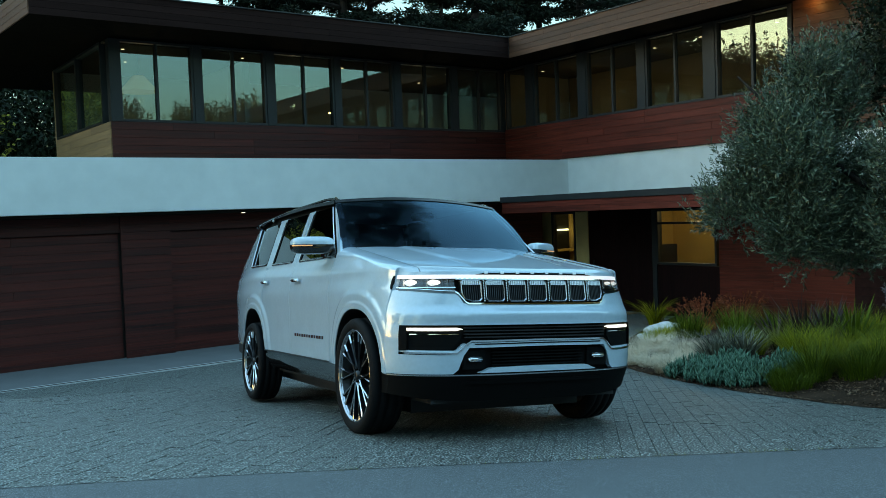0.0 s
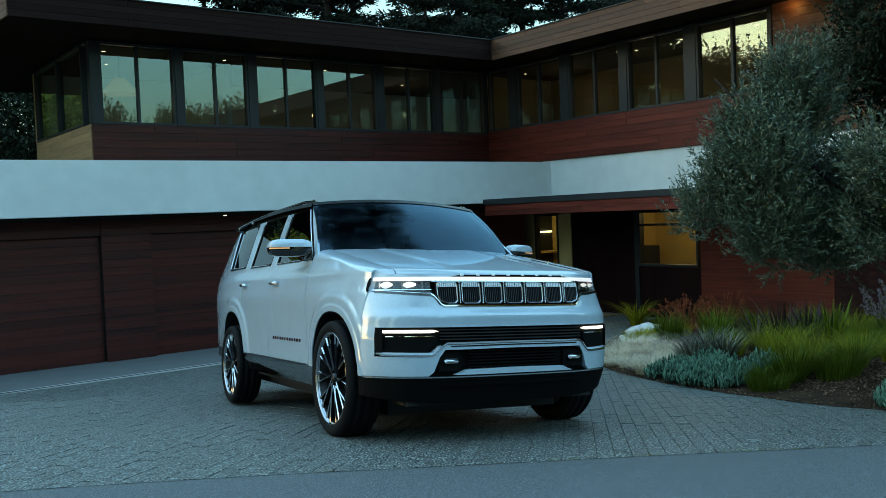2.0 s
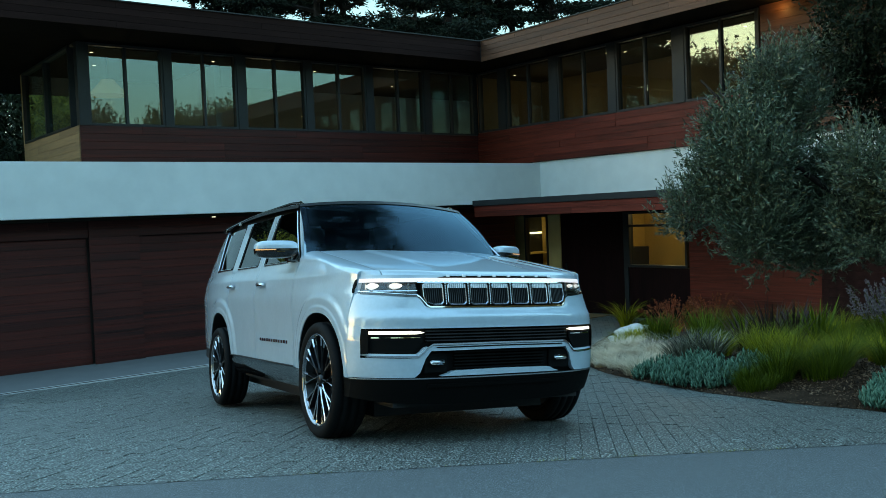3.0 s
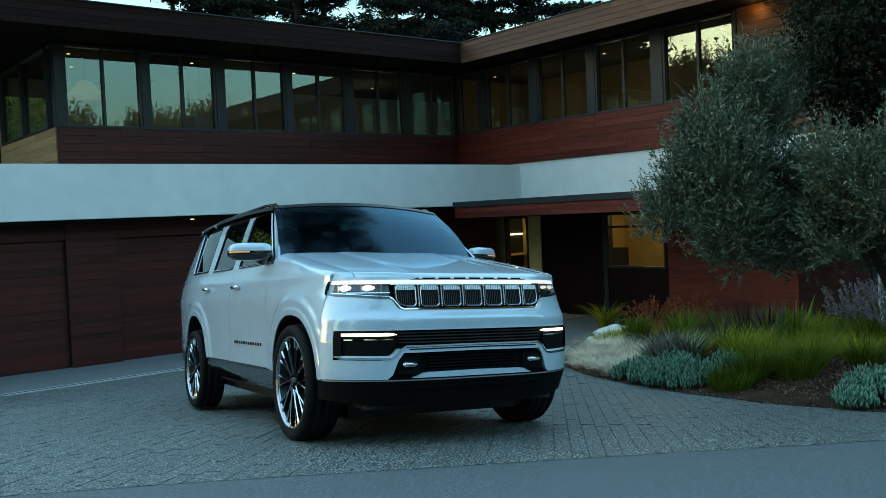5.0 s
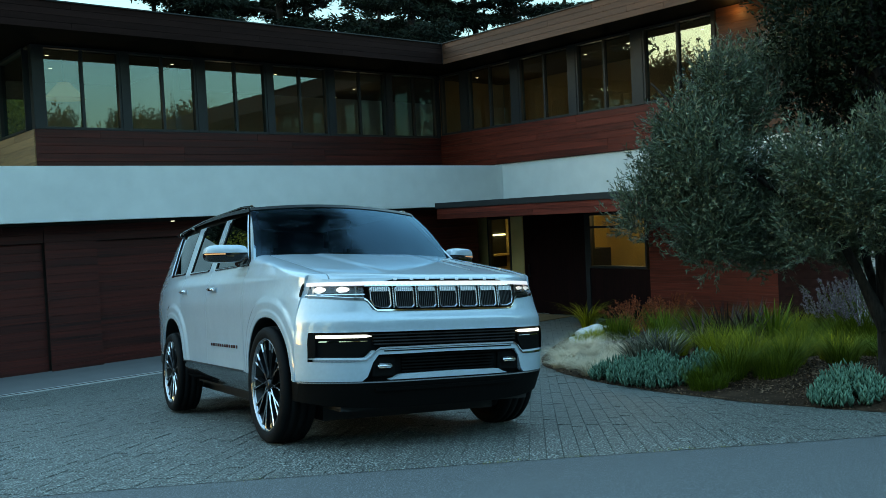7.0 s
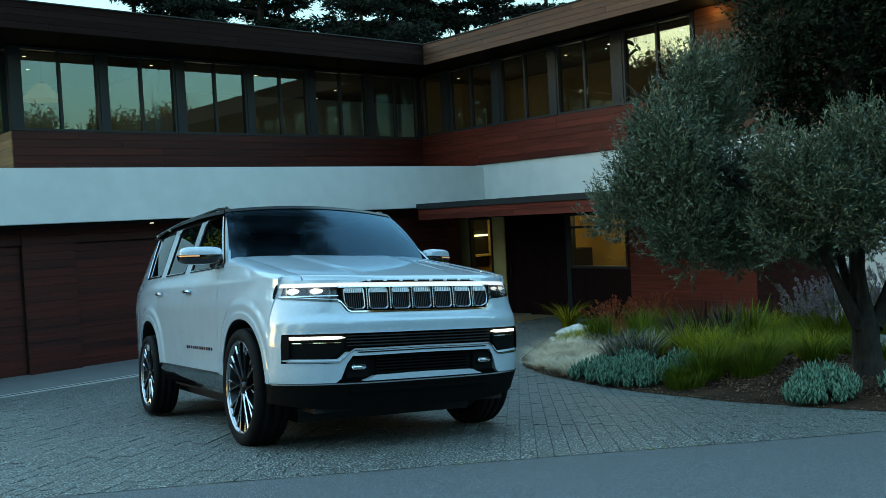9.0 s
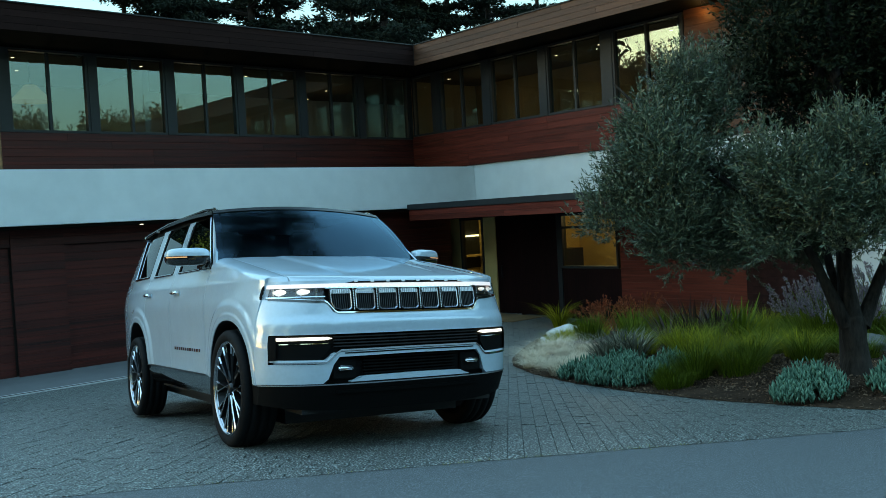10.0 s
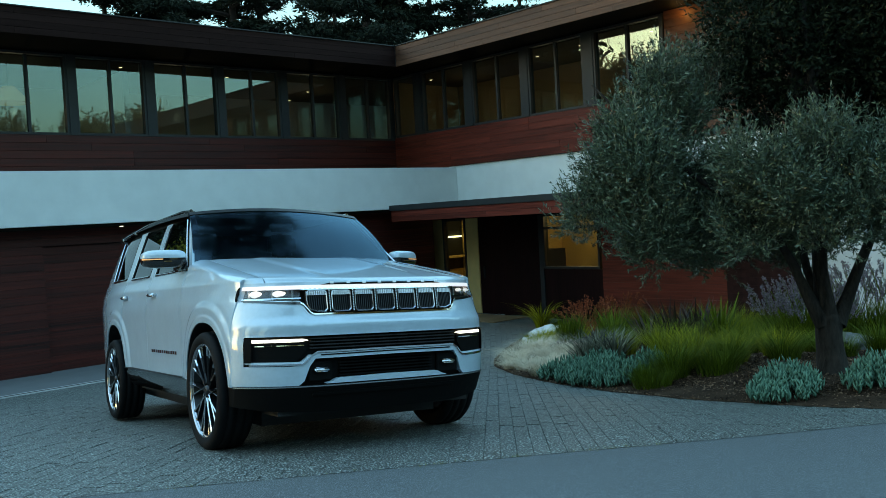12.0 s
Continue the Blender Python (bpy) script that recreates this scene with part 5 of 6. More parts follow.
# olive tree by the drive
OX, OY = 4.89, -0.85
OZ = bed_z(OX, OY)
olive = tagged(empty("olive_tree", pose(0, 0, 0)), "large grey-green olive tree with several trunks in the planting bed", "tree")
part("trunk", limb([(OX, OY, OZ - 0.1), (OX, OY, OZ + 0.04), (OX + 0.01, OY, OZ + 0.2), (OX - 0.01, OY + 0.01, OZ + 0.33), (OX, OY + 0.02, OZ + 0.45), (OX, OY + 0.02, OZ + 0.54), (OX, OY + 0.02, OZ + 0.60)], [0.20, 0.138, 0.110, 0.106, 0.112, 0.09, 0.04], 24, 0.10, 1), BARK, olive, smooth=True)
for k, (dx, dy, h, r) in enumerate(((-0.42, 0.25, 1.35, 0.075), (0.05, 0.05, 1.5, 0.09), (0.45, -0.2, 1.35, 0.08), (0.2, 0.5, 1.5, 0.06))):
    pts = bent((OX + dx * 0.15, OY + dy * 0.15, OZ + 0.45), (OX + dx, OY + dy, OZ + h), 0.06, 6, k)
    br = part("limb", limb(pts, [r * 1.0, r * 0.85, r * 0.74, r * 0.66, r * 0.6, r * 0.54, r * 0.45], 12, 0.12, k), BARK, olive, smooth=True)
    for j in range(4):
        a = random.Random(k * 9 + j)
        end = (OX + dx * 2.6 + a.uniform(-0.9, 0.9), OY + dy * 2.6 + a.uniform(-0.9, 0.9), OZ + h + a.uniform(0.5, 1.9))
        pts2 = bent(pts[-1], end, 0.15, 5, k * 9 + j)
        part("branch", limb(pts2, [r * 0.6, r * 0.5, r * 0.4, r * 0.3, r * 0.22, r * 0.12], 7, 0.08, j), BARK, br, smooth=True)
OLIVE_LOBES = [(3.1, 0.52, 1.48, 0.28), (3.31, 0.31, 1.89, 0.35), (3.35, 0.19, 2.32, 0.27), (3.62, 0.02, 2.8, 0.2), (3.29, -0.03, 2.02, 0.36), (3.46, 0.07, 1.48, 0.4), (3.87, 0.1, 2.47, 0.35), (4.02, 0.1, 1.85, 0.44), (4.18, 0.1, 1.27, 0.36), (3.52, 0.14, 1.17, 0.21), (3.78, -0.91, 1.92, 0.26), (4.05, -1.1, 1.67, 0.37), (3.89, -0.78, 1.38, 0.32), (4.22, -1.29, 2.01, 0.27), (4.48, -1.48, 1.68, 0.35), (4.47, -1.25, 1.34, 0.31), (4.9, -1.6, 1.8, 0.31), (5.09, -1.51, 1.35, 0.35), (4.92, 0.23, 1.16, 0.29), (5.49, -0.12, 1.13, 0.29), (4.47, 0.11, 2.88, 0.28), (4.55, 0.42, 1.09, 0.23), (4.85, 0.3, 1.05, 0.22), (5.2, 0.05, 1.08, 0.24)]
v, f = crown(OLIVE_LOBES, 4300, 26, 0.050, 0.0058, 0.24, 11, spread=0.4, droop=-0.35, shell=0.25, clump=2.6)
mesh_np("crown", v, f, OLIVE, olive, "dense narrow grey-green leaves")

# dark tree behind it
oak = tagged(empty("oak_tree", pose(0, 0, 0)), "tall dark evergreen oak rising behind the olive tree", "tree")
kx, ky = 4.97, -0.70
kz = bed_z(kx, ky)
part("trunk", limb(bent((kx, ky, kz - 0.2), (kx + 0.1, ky, 9.6), 0.12, 9, 3), [0.072 - 0.005 * i for i in range(10)], 12, 0.1, 3), CEDAR_BARK, oak, smooth=True)
for j in range(7):
    a = random.Random(70 + j)
    part("branch", limb(bent((kx + 0.03, ky, 1.9 + 0.22 * j), (kx + a.uniform(-0.8, 1.4), ky + a.uniform(-0.9, 0.6), 2.9 + 0.2 * j + a.uniform(0, 0.5)), 0.15, 5, j), [0.05, 0.042, 0.035, 0.028, 0.02, 0.01], 8, 0.1, j), CEDAR_BARK, oak, smooth=True)
# the last three lobes are added above the view to shade the olive
OAK_LOBES = [(4.31, -0.46, 3.34, 0.41), (4.83, -0.45, 2.93, 0.48), (4.85, -0.12, 2.58, 0.35), (5.2, -0.77, 3.22, 0.61), (5.61, -0.58, 2.7, 0.52), (5.75, -1.12, 3.01, 0.67), (6.37, -0.82, 2.39, 0.53), (5.62, -0.13, 2.29, 0.48), (6.4, -1.29, 2.67, 0.74), (6.38, -0.26, 1.96, 0.5), (7.01, -0.65, 1.73, 0.62), (4.98, -0.38, 3.85, 0.57), (5.89, -0.7, 3.96, 0.81), (6.86, -0.44, 3.2, 0.9), (5.3, -1.3, 4.6, 0.9), (4.75, -0.8, 4.8, 0.8), (5.6, -1.7, 3.9, 0.8)]
# unseen leaves and boughs overhead, added so that the windscreen mirrors something dark
canopy_v, canopy_f = crown([(-0.6, 1.9, 9.6, 1.2), (0.6, 1.4, 9.7, 1.3), (1.6, 2.5, 9.5, 1.3), (2.8, 1.7, 9.7, 1.2), (0.4, 3.6, 9.7, 1.3), (1.7, 4.6, 9.5, 1.3), (2.8, 3.6, 9.5, 1.2), (1.2, 6.2, 9.6, 1.3), (2.6, 6.3, 9.6, 1.3), (3.7, 5.3, 9.6, 1.0), (3.9, 7.0, 9.6, 1.1), (4.3, 0.6, 10.1, 0.9), (5.4, -0.3, 10.3, 1.2), (6.6, -1.2, 10.2, 1.4)], 220, 14, 0.14, 0.032, 0.35, 13, shell=0.2)
mesh_np("overhead_mirror_leaves", canopy_v, canopy_f, OAK, oak, "unseen dark leaves added over the drive to darken the windscreen's reflection")
for j, (o, e, w) in enumerate((((kx + 0.1, ky, 9.0), (1.6, 2.2, 9.8), 0.05), ((kx + 0.1, ky, 9.2), (6.6, -1.2, 10.2), 0.045))):
    part("branch", limb(bent(o, e, 0.25, 7, 31 + j), [w * (1 - 0.11 * i) for i in range(8)], 8, 0.1, 31 + j), CEDAR_BARK, oak, smooth=True)
v, f = crown(OAK_LOBES, 1500, 18, 0.056, 0.0105, 0.24, 12, shell=0.25)
mesh_np("crown", v, f, OAK, oak, "dark small leaves")


# cedars behind the roof
def cedar(x, y, h, r, seed, low=6.8, lean=0.0, limbs=15):
    """A tall trunk with level limbs, each carrying flat pads of needles; most of the limbs sit low, over the roof."""
    t = tagged(empty("cedar_tree", pose(0, 0, 0)), "tall dark cedar with layered branches behind the roof", "tree", "cedars behind the house")
    rnd = random.Random(seed)
    rng = np.random.default_rng(seed)
    pts = [(x + lean * k / 6 * 2, y, -0.9 + h * k / 6) for k in range(7)]
    part("trunk", limb(pts, [r * (1 - 0.13 * k) for k in range(7)], 12, 0.08, seed), CEDAR_BARK, t, smooth=True)
    vs, fs, n = [], [], 0
    for k in range(limbs + 4):
        z = lerp(low, 11.0, k / limbs) if k < limbs else lerp(11.2, h - 0.5, (k - limbs) / 4)
        a = k * 2.4 + rnd.uniform(-0.5, 0.5)
        reach = min(4.2, 1.2 + (h - z) * 0.6) * rnd.uniform(0.55, 1.0)
        o = Vector((x + lean * (z / h) * 2, y, z))
        e = o + Vector((math.cos(a) * reach, math.sin(a) * reach, reach * rnd.uniform(-0.08, 0.22)))
        b = bent(o, e, 0.3, 7, seed * 50 + k)
        part("branch", limb(b, [r * 0.26 * (1 - 0.12 * i) for i in range(8)], 6, 0.1, k), CEDAR_BARK, t)
        for i, p in enumerate(b[2:]):
            if rnd.random() < 0.25:
                continue
            spread = rnd.uniform(0.3, 0.75)
            m = int(400 * spread)
            q, d = np.sqrt(rng.random(m)) * spread, rng.random(m) * math.tau
            off = rnd.uniform(-0.35, 0.35)
            c = np.stack([p.x - math.sin(a) * off + q * np.cos(d), p.y + math.cos(a) * off + q * np.sin(d), p.z + 0.05 - 0.16 * (q / spread) ** 2 + 0.05 * rng.normal(size=m)], 1)
            al = np.stack([np.cos(d), np.sin(d), -0.15 + 0.3 * rng.normal(size=m)], 1) + rng.normal(size=(m, 3)) * 0.35
            v, f = leaves(c, al, 0.12 + 0.15 * rng.random(m), 0.02 + 0.02 * rng.random(m), rng)
            vs.append(v)
            fs.append(f + n)
            n += len(v)
    mesh_np("crown", np.concatenate(vs), np.concatenate(fs), NEEDLE, t, "flat sprays of dark needles")


CEDARS = ((8.37, 25.5, 12.6, 0.36, 1, -0.1), (9.25, 26.2, 12.6, 0.34, 2, 0.15), (11.95, 22.4, 12.6, 0.36, 3, 0.05), (13.45, 22.8, 12.6, 0.42, 4, 0.1), (17.3, 24.1, 12.6, 0.3, 7, 0.2), (7.0, 29.6, 12.6, 0.28, 12, 0.0), (15.3, 23.4, 12.6, 0.28, 13, 0.0), (5.9, 29.0, 12.6, 0.26, 14, 0.0), (4.4, 28.7, 12.6, 0.26, 8, 0.0), (21.8, 26.3, 12.6, 0.3, 9, 0.0), (14.9, 31.1, 12.6, 0.3, 10, 0.0))
for x, y, h, r, sd, lean in CEDARS:
    cedar(x, y, h, r, sd, lean=lean)


# broad trees further off: beyond the terrace, and those that the glass mirrors across the street
def broad_tree(x, y, h, spread, seed, mat, label, group, n=70, leaf=0.22, base=0.35, z0=None):
    rnd = random.Random(seed)
    z0 = ground_z(x, y) if z0 is None else z0
    t = tagged(empty("tree", pose(0, 0, 0)), label, "tree", group)
    part("trunk", limb(bent((x, y, z0 - 0.2), (x, y, z0 + h * 0.55), 0.2, 6, seed), [0.3, 0.25, 0.22, 0.2, 0.17, 0.14, 0.1], 10, 0.1, seed), BARK, t, smooth=True)
    lobes = []
    for k in range(16):
        a, q = rnd.uniform(0, math.tau), rnd.uniform(0, 1) ** 0.75
        zz = lerp(base, 0.88, q)
        w = spread * (1 - 0.55 * q) * rnd.uniform(0.25, 0.8)
        lobes.append((x + math.cos(a) * w, y + math.sin(a) * w, z0 + h * zz, spread * rnd.uniform(0.28, 0.48)))
    for k in range(4):
        lx, ly, lz, lr = lobes[k]
        part("limb", limb(bent((x, y, z0 + h * 0.4), (lx, ly, lz), 0.3, 4, seed + k), [0.13, 0.1, 0.08, 0.06, 0.04], 6, 0.1, k), BARK, t)
    v, f = crown(lobes, n, 12, leaf, leaf * 0.24, 0.95, seed, shell=0.3)
    mesh_np("crown", v, f, mat, t)


for k, (x, y, h, s) in enumerate(((-4.6, 25.5, 7.6, 2.6), (-1.2, 27.0, 7.0, 2.6), (-7.5, 28.0, 10.0, 3.2), (-3.0, 31.0, 11.5, 3.4), (1.5, 30.0, 7.5, 2.8))):
    broad_tree(x, y, h, s, 30 + k, OAK, "dark broad-leaved tree beyond the terrace", "trees beyond the terrace", 92, 0.20, 0.05)
for k, (x, y, h, s) in enumerate(((8, -32, 10.1, 4.2), (13, -31, 10.8, 4.4), (17.5, -30, 9.9, 4.0), (22, -29, 10.5, 4.4), (26, -28, 9.9, 4.0), (29.5, -26, 10.5, 4.4), (34, -24, 9.2, 4.4), (38, -20, 9.5, 4.4), (2, -34, 10.2, 4.4), (-5, -34, 9.5, 4.4), (-12, -33, 9.4, 4.4), (42, -14, 10.5, 4.4))):
    broad_tree(x, y, h, s, 50 + k, GOLD, "sunlit brownish tree across the street", "trees across the street", 78 if k < 6 else 22, 0.25 if k < 6 else 0.4, 0.06)
for k, (x, y, h, s) in enumerate(((-10.5, 25, 13, 3.8), (-13, 29, 14, 4), (-17, 24, 9, 4.2), (-21, 27, 15, 4.6), (-15, 20, 9.4, 3.8), (-24, 20, 11.0, 4.6), (-8, 31, 13, 4), (-19, 15, 10.0, 4), (-24, 3, 10, 4.4), (-21, -6, 9.5, 4.2), (-15, -13, 12.5, 3.6), (-10.5, -18, 13.5, 3.8), (-19, -19, 12, 4))):
    broad_tree(x, y, h, s, 80 + k, OAK, "dark tree at the side of the drive", "trees beside the drive", 80 if k in (4, 5, 7) else 18, 0.24 if k in (4, 5, 7) else 0.5, 0.12)


YELLOWING = leaf_material("yellowing_leaf", (0.42, 0.36, 0.06), (0.10, 0.09, 0.02), 0.6, 0.3)
broad_tree(-5.4, 23.6, 6.6, 2.4, 120, YELLOWING, "small yellow-green tree beside the terrace", "", 150, 0.17, 0.25)


# unseen hill added behind the street: car and glass mirror it, not yellow horizon
HILL = material("backdrop_hill_brown", (0.07, 0.06, 0.035), 0.95, noise_scale=0.6, vary=0.5, bump=0.5, bump_scale=3)
hv, hf = [], []
for i in range(49):
    a = radians(lerp(-150, 25, i / 48))
    for j in range(9):
        d = 44 + j * 7
        z = -0.6 + 4.5 * step(44, 96, d) * (1 + 0.35 * noise.noise(Vector((math.cos(a) * 3, math.sin(a) * 3, j * 0.3)))) + 2.2 * step(44, 60, d)
        hv.append((math.cos(a) * d, math.sin(a) * d, z))
for i in range(48):
    for j in range(8):
        k = i * 9 + j
        hf.append((k, k + 1, k + 10, k + 9))
tagged(raw("added_backdrop_hill", hv, hf, HILL, smooth=True), kind="structure")


# ---- bed plants ----
def blades(x, y, n, h, r, lean, width, rng, z=None, curl=0.5, pts=4):
    """Curved tapering blades round one foot."""
    k = pts
    a = rng.random(n) * math.tau
    rr = r * np.sqrt(rng.random(n))
    bx, by = x + np.cos(a) * rr, y + np.sin(a) * rr
    bz = np.array([bed_z(p, q) for p, q in zip(bx, by)]) - 0.02 if z is None else np.full(n, z)
    a2 = a + rng.normal(size=n) * 0.6
    le = lean * (0.3 + rng.random(n))
    hh = h * (0.55 + 0.55 * rng.random(n))
    w = width * (0.7 + 0.6 * rng.random(n))
    sx, sy = -np.sin(a2), np.cos(a2)
    out = []
    for i in range(k + 1):
        t = i / k
        off = le * hh * (t * (1 - curl) + curl * t ** 2.2)
        zz = bz + hh * (t - 0.35 * curl * lean * t ** 2.5)
        ww = w * (1 - t) ** 0.7 if i < k else w * 0.04
        cx, cy = bx + np.cos(a2) * off, by + np.sin(a2) * off
        out += [np.stack([cx - sx * ww, cy - sy * ww, zz], 1), np.stack([cx + sx * ww, cy + sy * ww, zz], 1)]
    v = np.stack(out, 1).reshape(-1, 3)
    b = (np.arange(n) * 2 * (k + 1))[:, None]
    f = np.concatenate([b + np.array([2 * i, 2 * i + 1, 2 * i + 3, 2 * i + 2]) for i in range(k)])
    return v, f


def tuft(name, x, y, n, h, r, lean, width, mat, seed, label, category="grass", group="", curl=0.5):
    rng = np.random.default_rng(seed)
    v, f = blades(x, y, n, h, r, lean, width, rng, curl=curl)
    return tagged(mesh_np(name, v, f, mat, smooth=True), label, category, group)


def chalk_sticks(x, y, r, n, seed, h=0.2):
    """Upright finger leaves of a blue-green succulent."""
    rng = np.random.default_rng(seed)
    vs, fs, c = [], [], 0
    for i in range(n):
        a, q = rng.random() * math.tau, r * math.sqrt(rng.random())
        sx, sy = x + math.cos(a) * q, y + math.sin(a) * q * 0.8
        top = h * (0.55 + 0.6 * rng.random()) * (1 - 0.45 * (q / r) ** 2)
        sz = bed_z(sx, sy)
        for j in range(7):
            d = rng.random() * math.tau
            tilt = 0.30 + 0.25 * rng.random()
            L = 0.06 + 0.045 * rng.random()
            u = np.array([math.cos(d) * tilt, math.sin(d) * tilt, 1.0])
            u /= np.linalg.norm(u)
            o = np.array([sx, sy, sz + top * (0.35 + 0.65 * j / 6) - 0.03])
            s = np.cross(u, [0.3, 0.5, 0.1])
            s /= np.linalg.norm(s)
            w = np.cross(u, s)
            R = 0.0105
            ring = [o] + [o + u * L * 0.45 + (s * math.cos(k * math.tau / 4) + w * math.sin(k * math.tau / 4)) * R for k in range(4)] + [o + u * L]
            vs += ring
            for k in range(4):
                fs += [(c, c + 1 + (k + 1) % 4, c + 1 + k, c + 1 + k), (c + 5, c + 1 + k, c + 1 + (k + 1) % 4, c + 1 + (k + 1) % 4)]
            c += 6
    tri = np.array([t[:3] for t in fs])
    return tagged(mesh_np("blue_succulent", np.array(vs), tri, BLUE, smooth=True), "blue-green chalk-stick succulent with upright finger leaves", "succulent", "blue succulents in the bed")


for k, (x, y, r, n) in enumerate(((3.95, -1.02, 0.36, 210), (4.15, -0.85, 0.28, 120), (4.62, -1.50, 0.33, 170), (4.95, -1.75, 0.3, 120))):
    chalk_sticks(x, y, r, n, 200 + k, 0.25)
for k, (x, y, r, n) in enumerate(((4.05, 2.3, 0.3, 110), (3.92, 1.85, 0.3, 130), (3.78, 1.45, 0.28, 130), (3.85, 1.1, 0.3, 120), (4.15, 1.55, 0.3, 120), (4.35, 1.15, 0.28, 90), (4.4, 2.05, 0.25, 80))):
    chalk_sticks(x, y, r, n, 220 + k, 0.24)
for k in range(16):
    rr = random.Random(900 + k)
    y = lerp(2.75, 5.5, (k + rr.uniform(-0.4, 0.4)) / 15)
    x = bed_x(y) + 0.13 + 0.85 * rr.random() ** 1.5
    tuft("feather_grass", x, y, 420, rr.uniform(0.24, 0.42), rr.uniform(0.08, 0.16), 1.35, 0.0024, STRAW, 240 + k, "pale dry feather grass spilling over the paving", "grass", "pale grasses", 0.85)
for k, (x, y) in enumerate(((4.85, 2.75), (5.2, 2.9), (5.0, 2.4))):
    tuft("striped_sedge", x, y, 150, 0.46, 0.14, 0.95, 0.0105, GREY_BLADE, 260 + k, "dark sedge with pale striped blades", "sedge", "striped sedges")
GREEN_TUFTS = ((4.0, 0.78, 0.42, 0.3), (4.25, 0.62, 0.48, 0.39), (4.5, 0.25, 0.45, 0.39), (3.86, 0.55, 0.36, 0.3), (4.95, 0.45, 0.38, 0.3), (5.9, 0.5, 0.42, 0.34), (6.6, 0.3, 0.44, 0.34), (5.7, 1.9, 0.5, 0.36), (6.6, 1.6, 0.5, 0.36), (7.2, 1.0, 0.46, 0.36), (7.6, 0.2, 0.5, 0.36), (6.9, -0.6, 0.44, 0.34), (7.6, -0.8, 0.5, 0.36), (6.2, 2.6, 0.5, 0.34), (8.05, 3.45, 0.55, 0.36), (8.4, 2.6, 0.55, 0.36), (8.4, 2.2, 0.6, 0.36), (7.45, 3.15, 0.5, 0.34), (7.85, 2.95, 0.52, 0.34), (7.6, 1.7, 0.5, 0.34), (9.2, 1.7, 0.6, 0.36), (7.3, 0.2, 0.45, 0.34), (8.2, -0.2, 0.5, 0.36), (7.0, 4.0, 0.5, 0.34))
LIME_TUFTS = ((4.55, 0.75, 0.42, 0.3), (4.9, 0.95, 0.46, 0.32), (5.3, 0.75, 0.44, 0.32), (5.6, 1.1, 0.46, 0.34), (5.1, 1.6, 0.5, 0.34), (6.3, 0.9, 0.44, 0.34), (5.5, 2.8, 0.45, 0.3), (8.3, 3.1, 0.5, 0.36), (7.5, 2.7, 0.5, 0.34), (7.0, 2.0, 0.48, 0.34))
for m, places, word in ((GREEN, GREEN_TUFTS, "green"), (LIME, LIME_TUFTS, "yellow-green")):
    for k, (x, y, h, r) in enumerate(places):
        tuft("grass_tuft", x, y, 620, h * (0.66 + 0.06 * (k * 37 % 10)), r * (0.32 + 0.035 * (k * 23 % 10)), 0.85, 0.0027, m, 280 + 40 * (m is LIME) + k, "soft arching " + word + " grass tuft in the bed", "grass", "green grasses", 0.55)
for k, (x, y, h) in enumerate(((7.3, 4.9, 0.85), (7.7, 4.5, 0.8), (6.8, 4.4, 0.75), (8.2, 3.9, 0.8), (6.9, 5.6, 0.7), (7.2, 3.6, 0.6), (6.3, 3.7, 0.5))):
    tuft("tall_grass", x, y, 380, h * 0.72, 0.2, 0.55, 0.006, GREEN, 320 + k, "tall upright green grass near the house", "grass", "tall grasses")
for k, (x, y, h, m) in enumerate(((6.7, 3.0, 0.84, PURPLE), (7.0, 2.85, 0.76, PURPLE), (7.2, 2.6, 0.76, GREEN), (6.4, 3.2, 0.6, PURPLE))):
    tuft("flax_plant", x, y, 56, h, 0.1, 0.6, 0.024, m, 340 + k, "dark purple sword-leaved flax in the bed" if m is PURPLE else "green sword-leaved flax in the bed", "flax", "flax plants", 0.35)
tuft("arching_grass", 8.6, 8.6, 120, 0.75, 0.12, 1.1, 0.012, LIME, 350, "arching pale-green strap grass beside the entrance path", "grass", "", 0.8)
for k, (x, y) in enumerate(((6.9, 6.3), (7.3, 6.0), (6.5, 5.9))):
    tuft("low_grass", x, y, 500, 0.28, 0.3, 0.8, 0.004, LIME, 360 + k, "low green grass at the foot of the pale rock", "grass", "low grasses", 0.7)


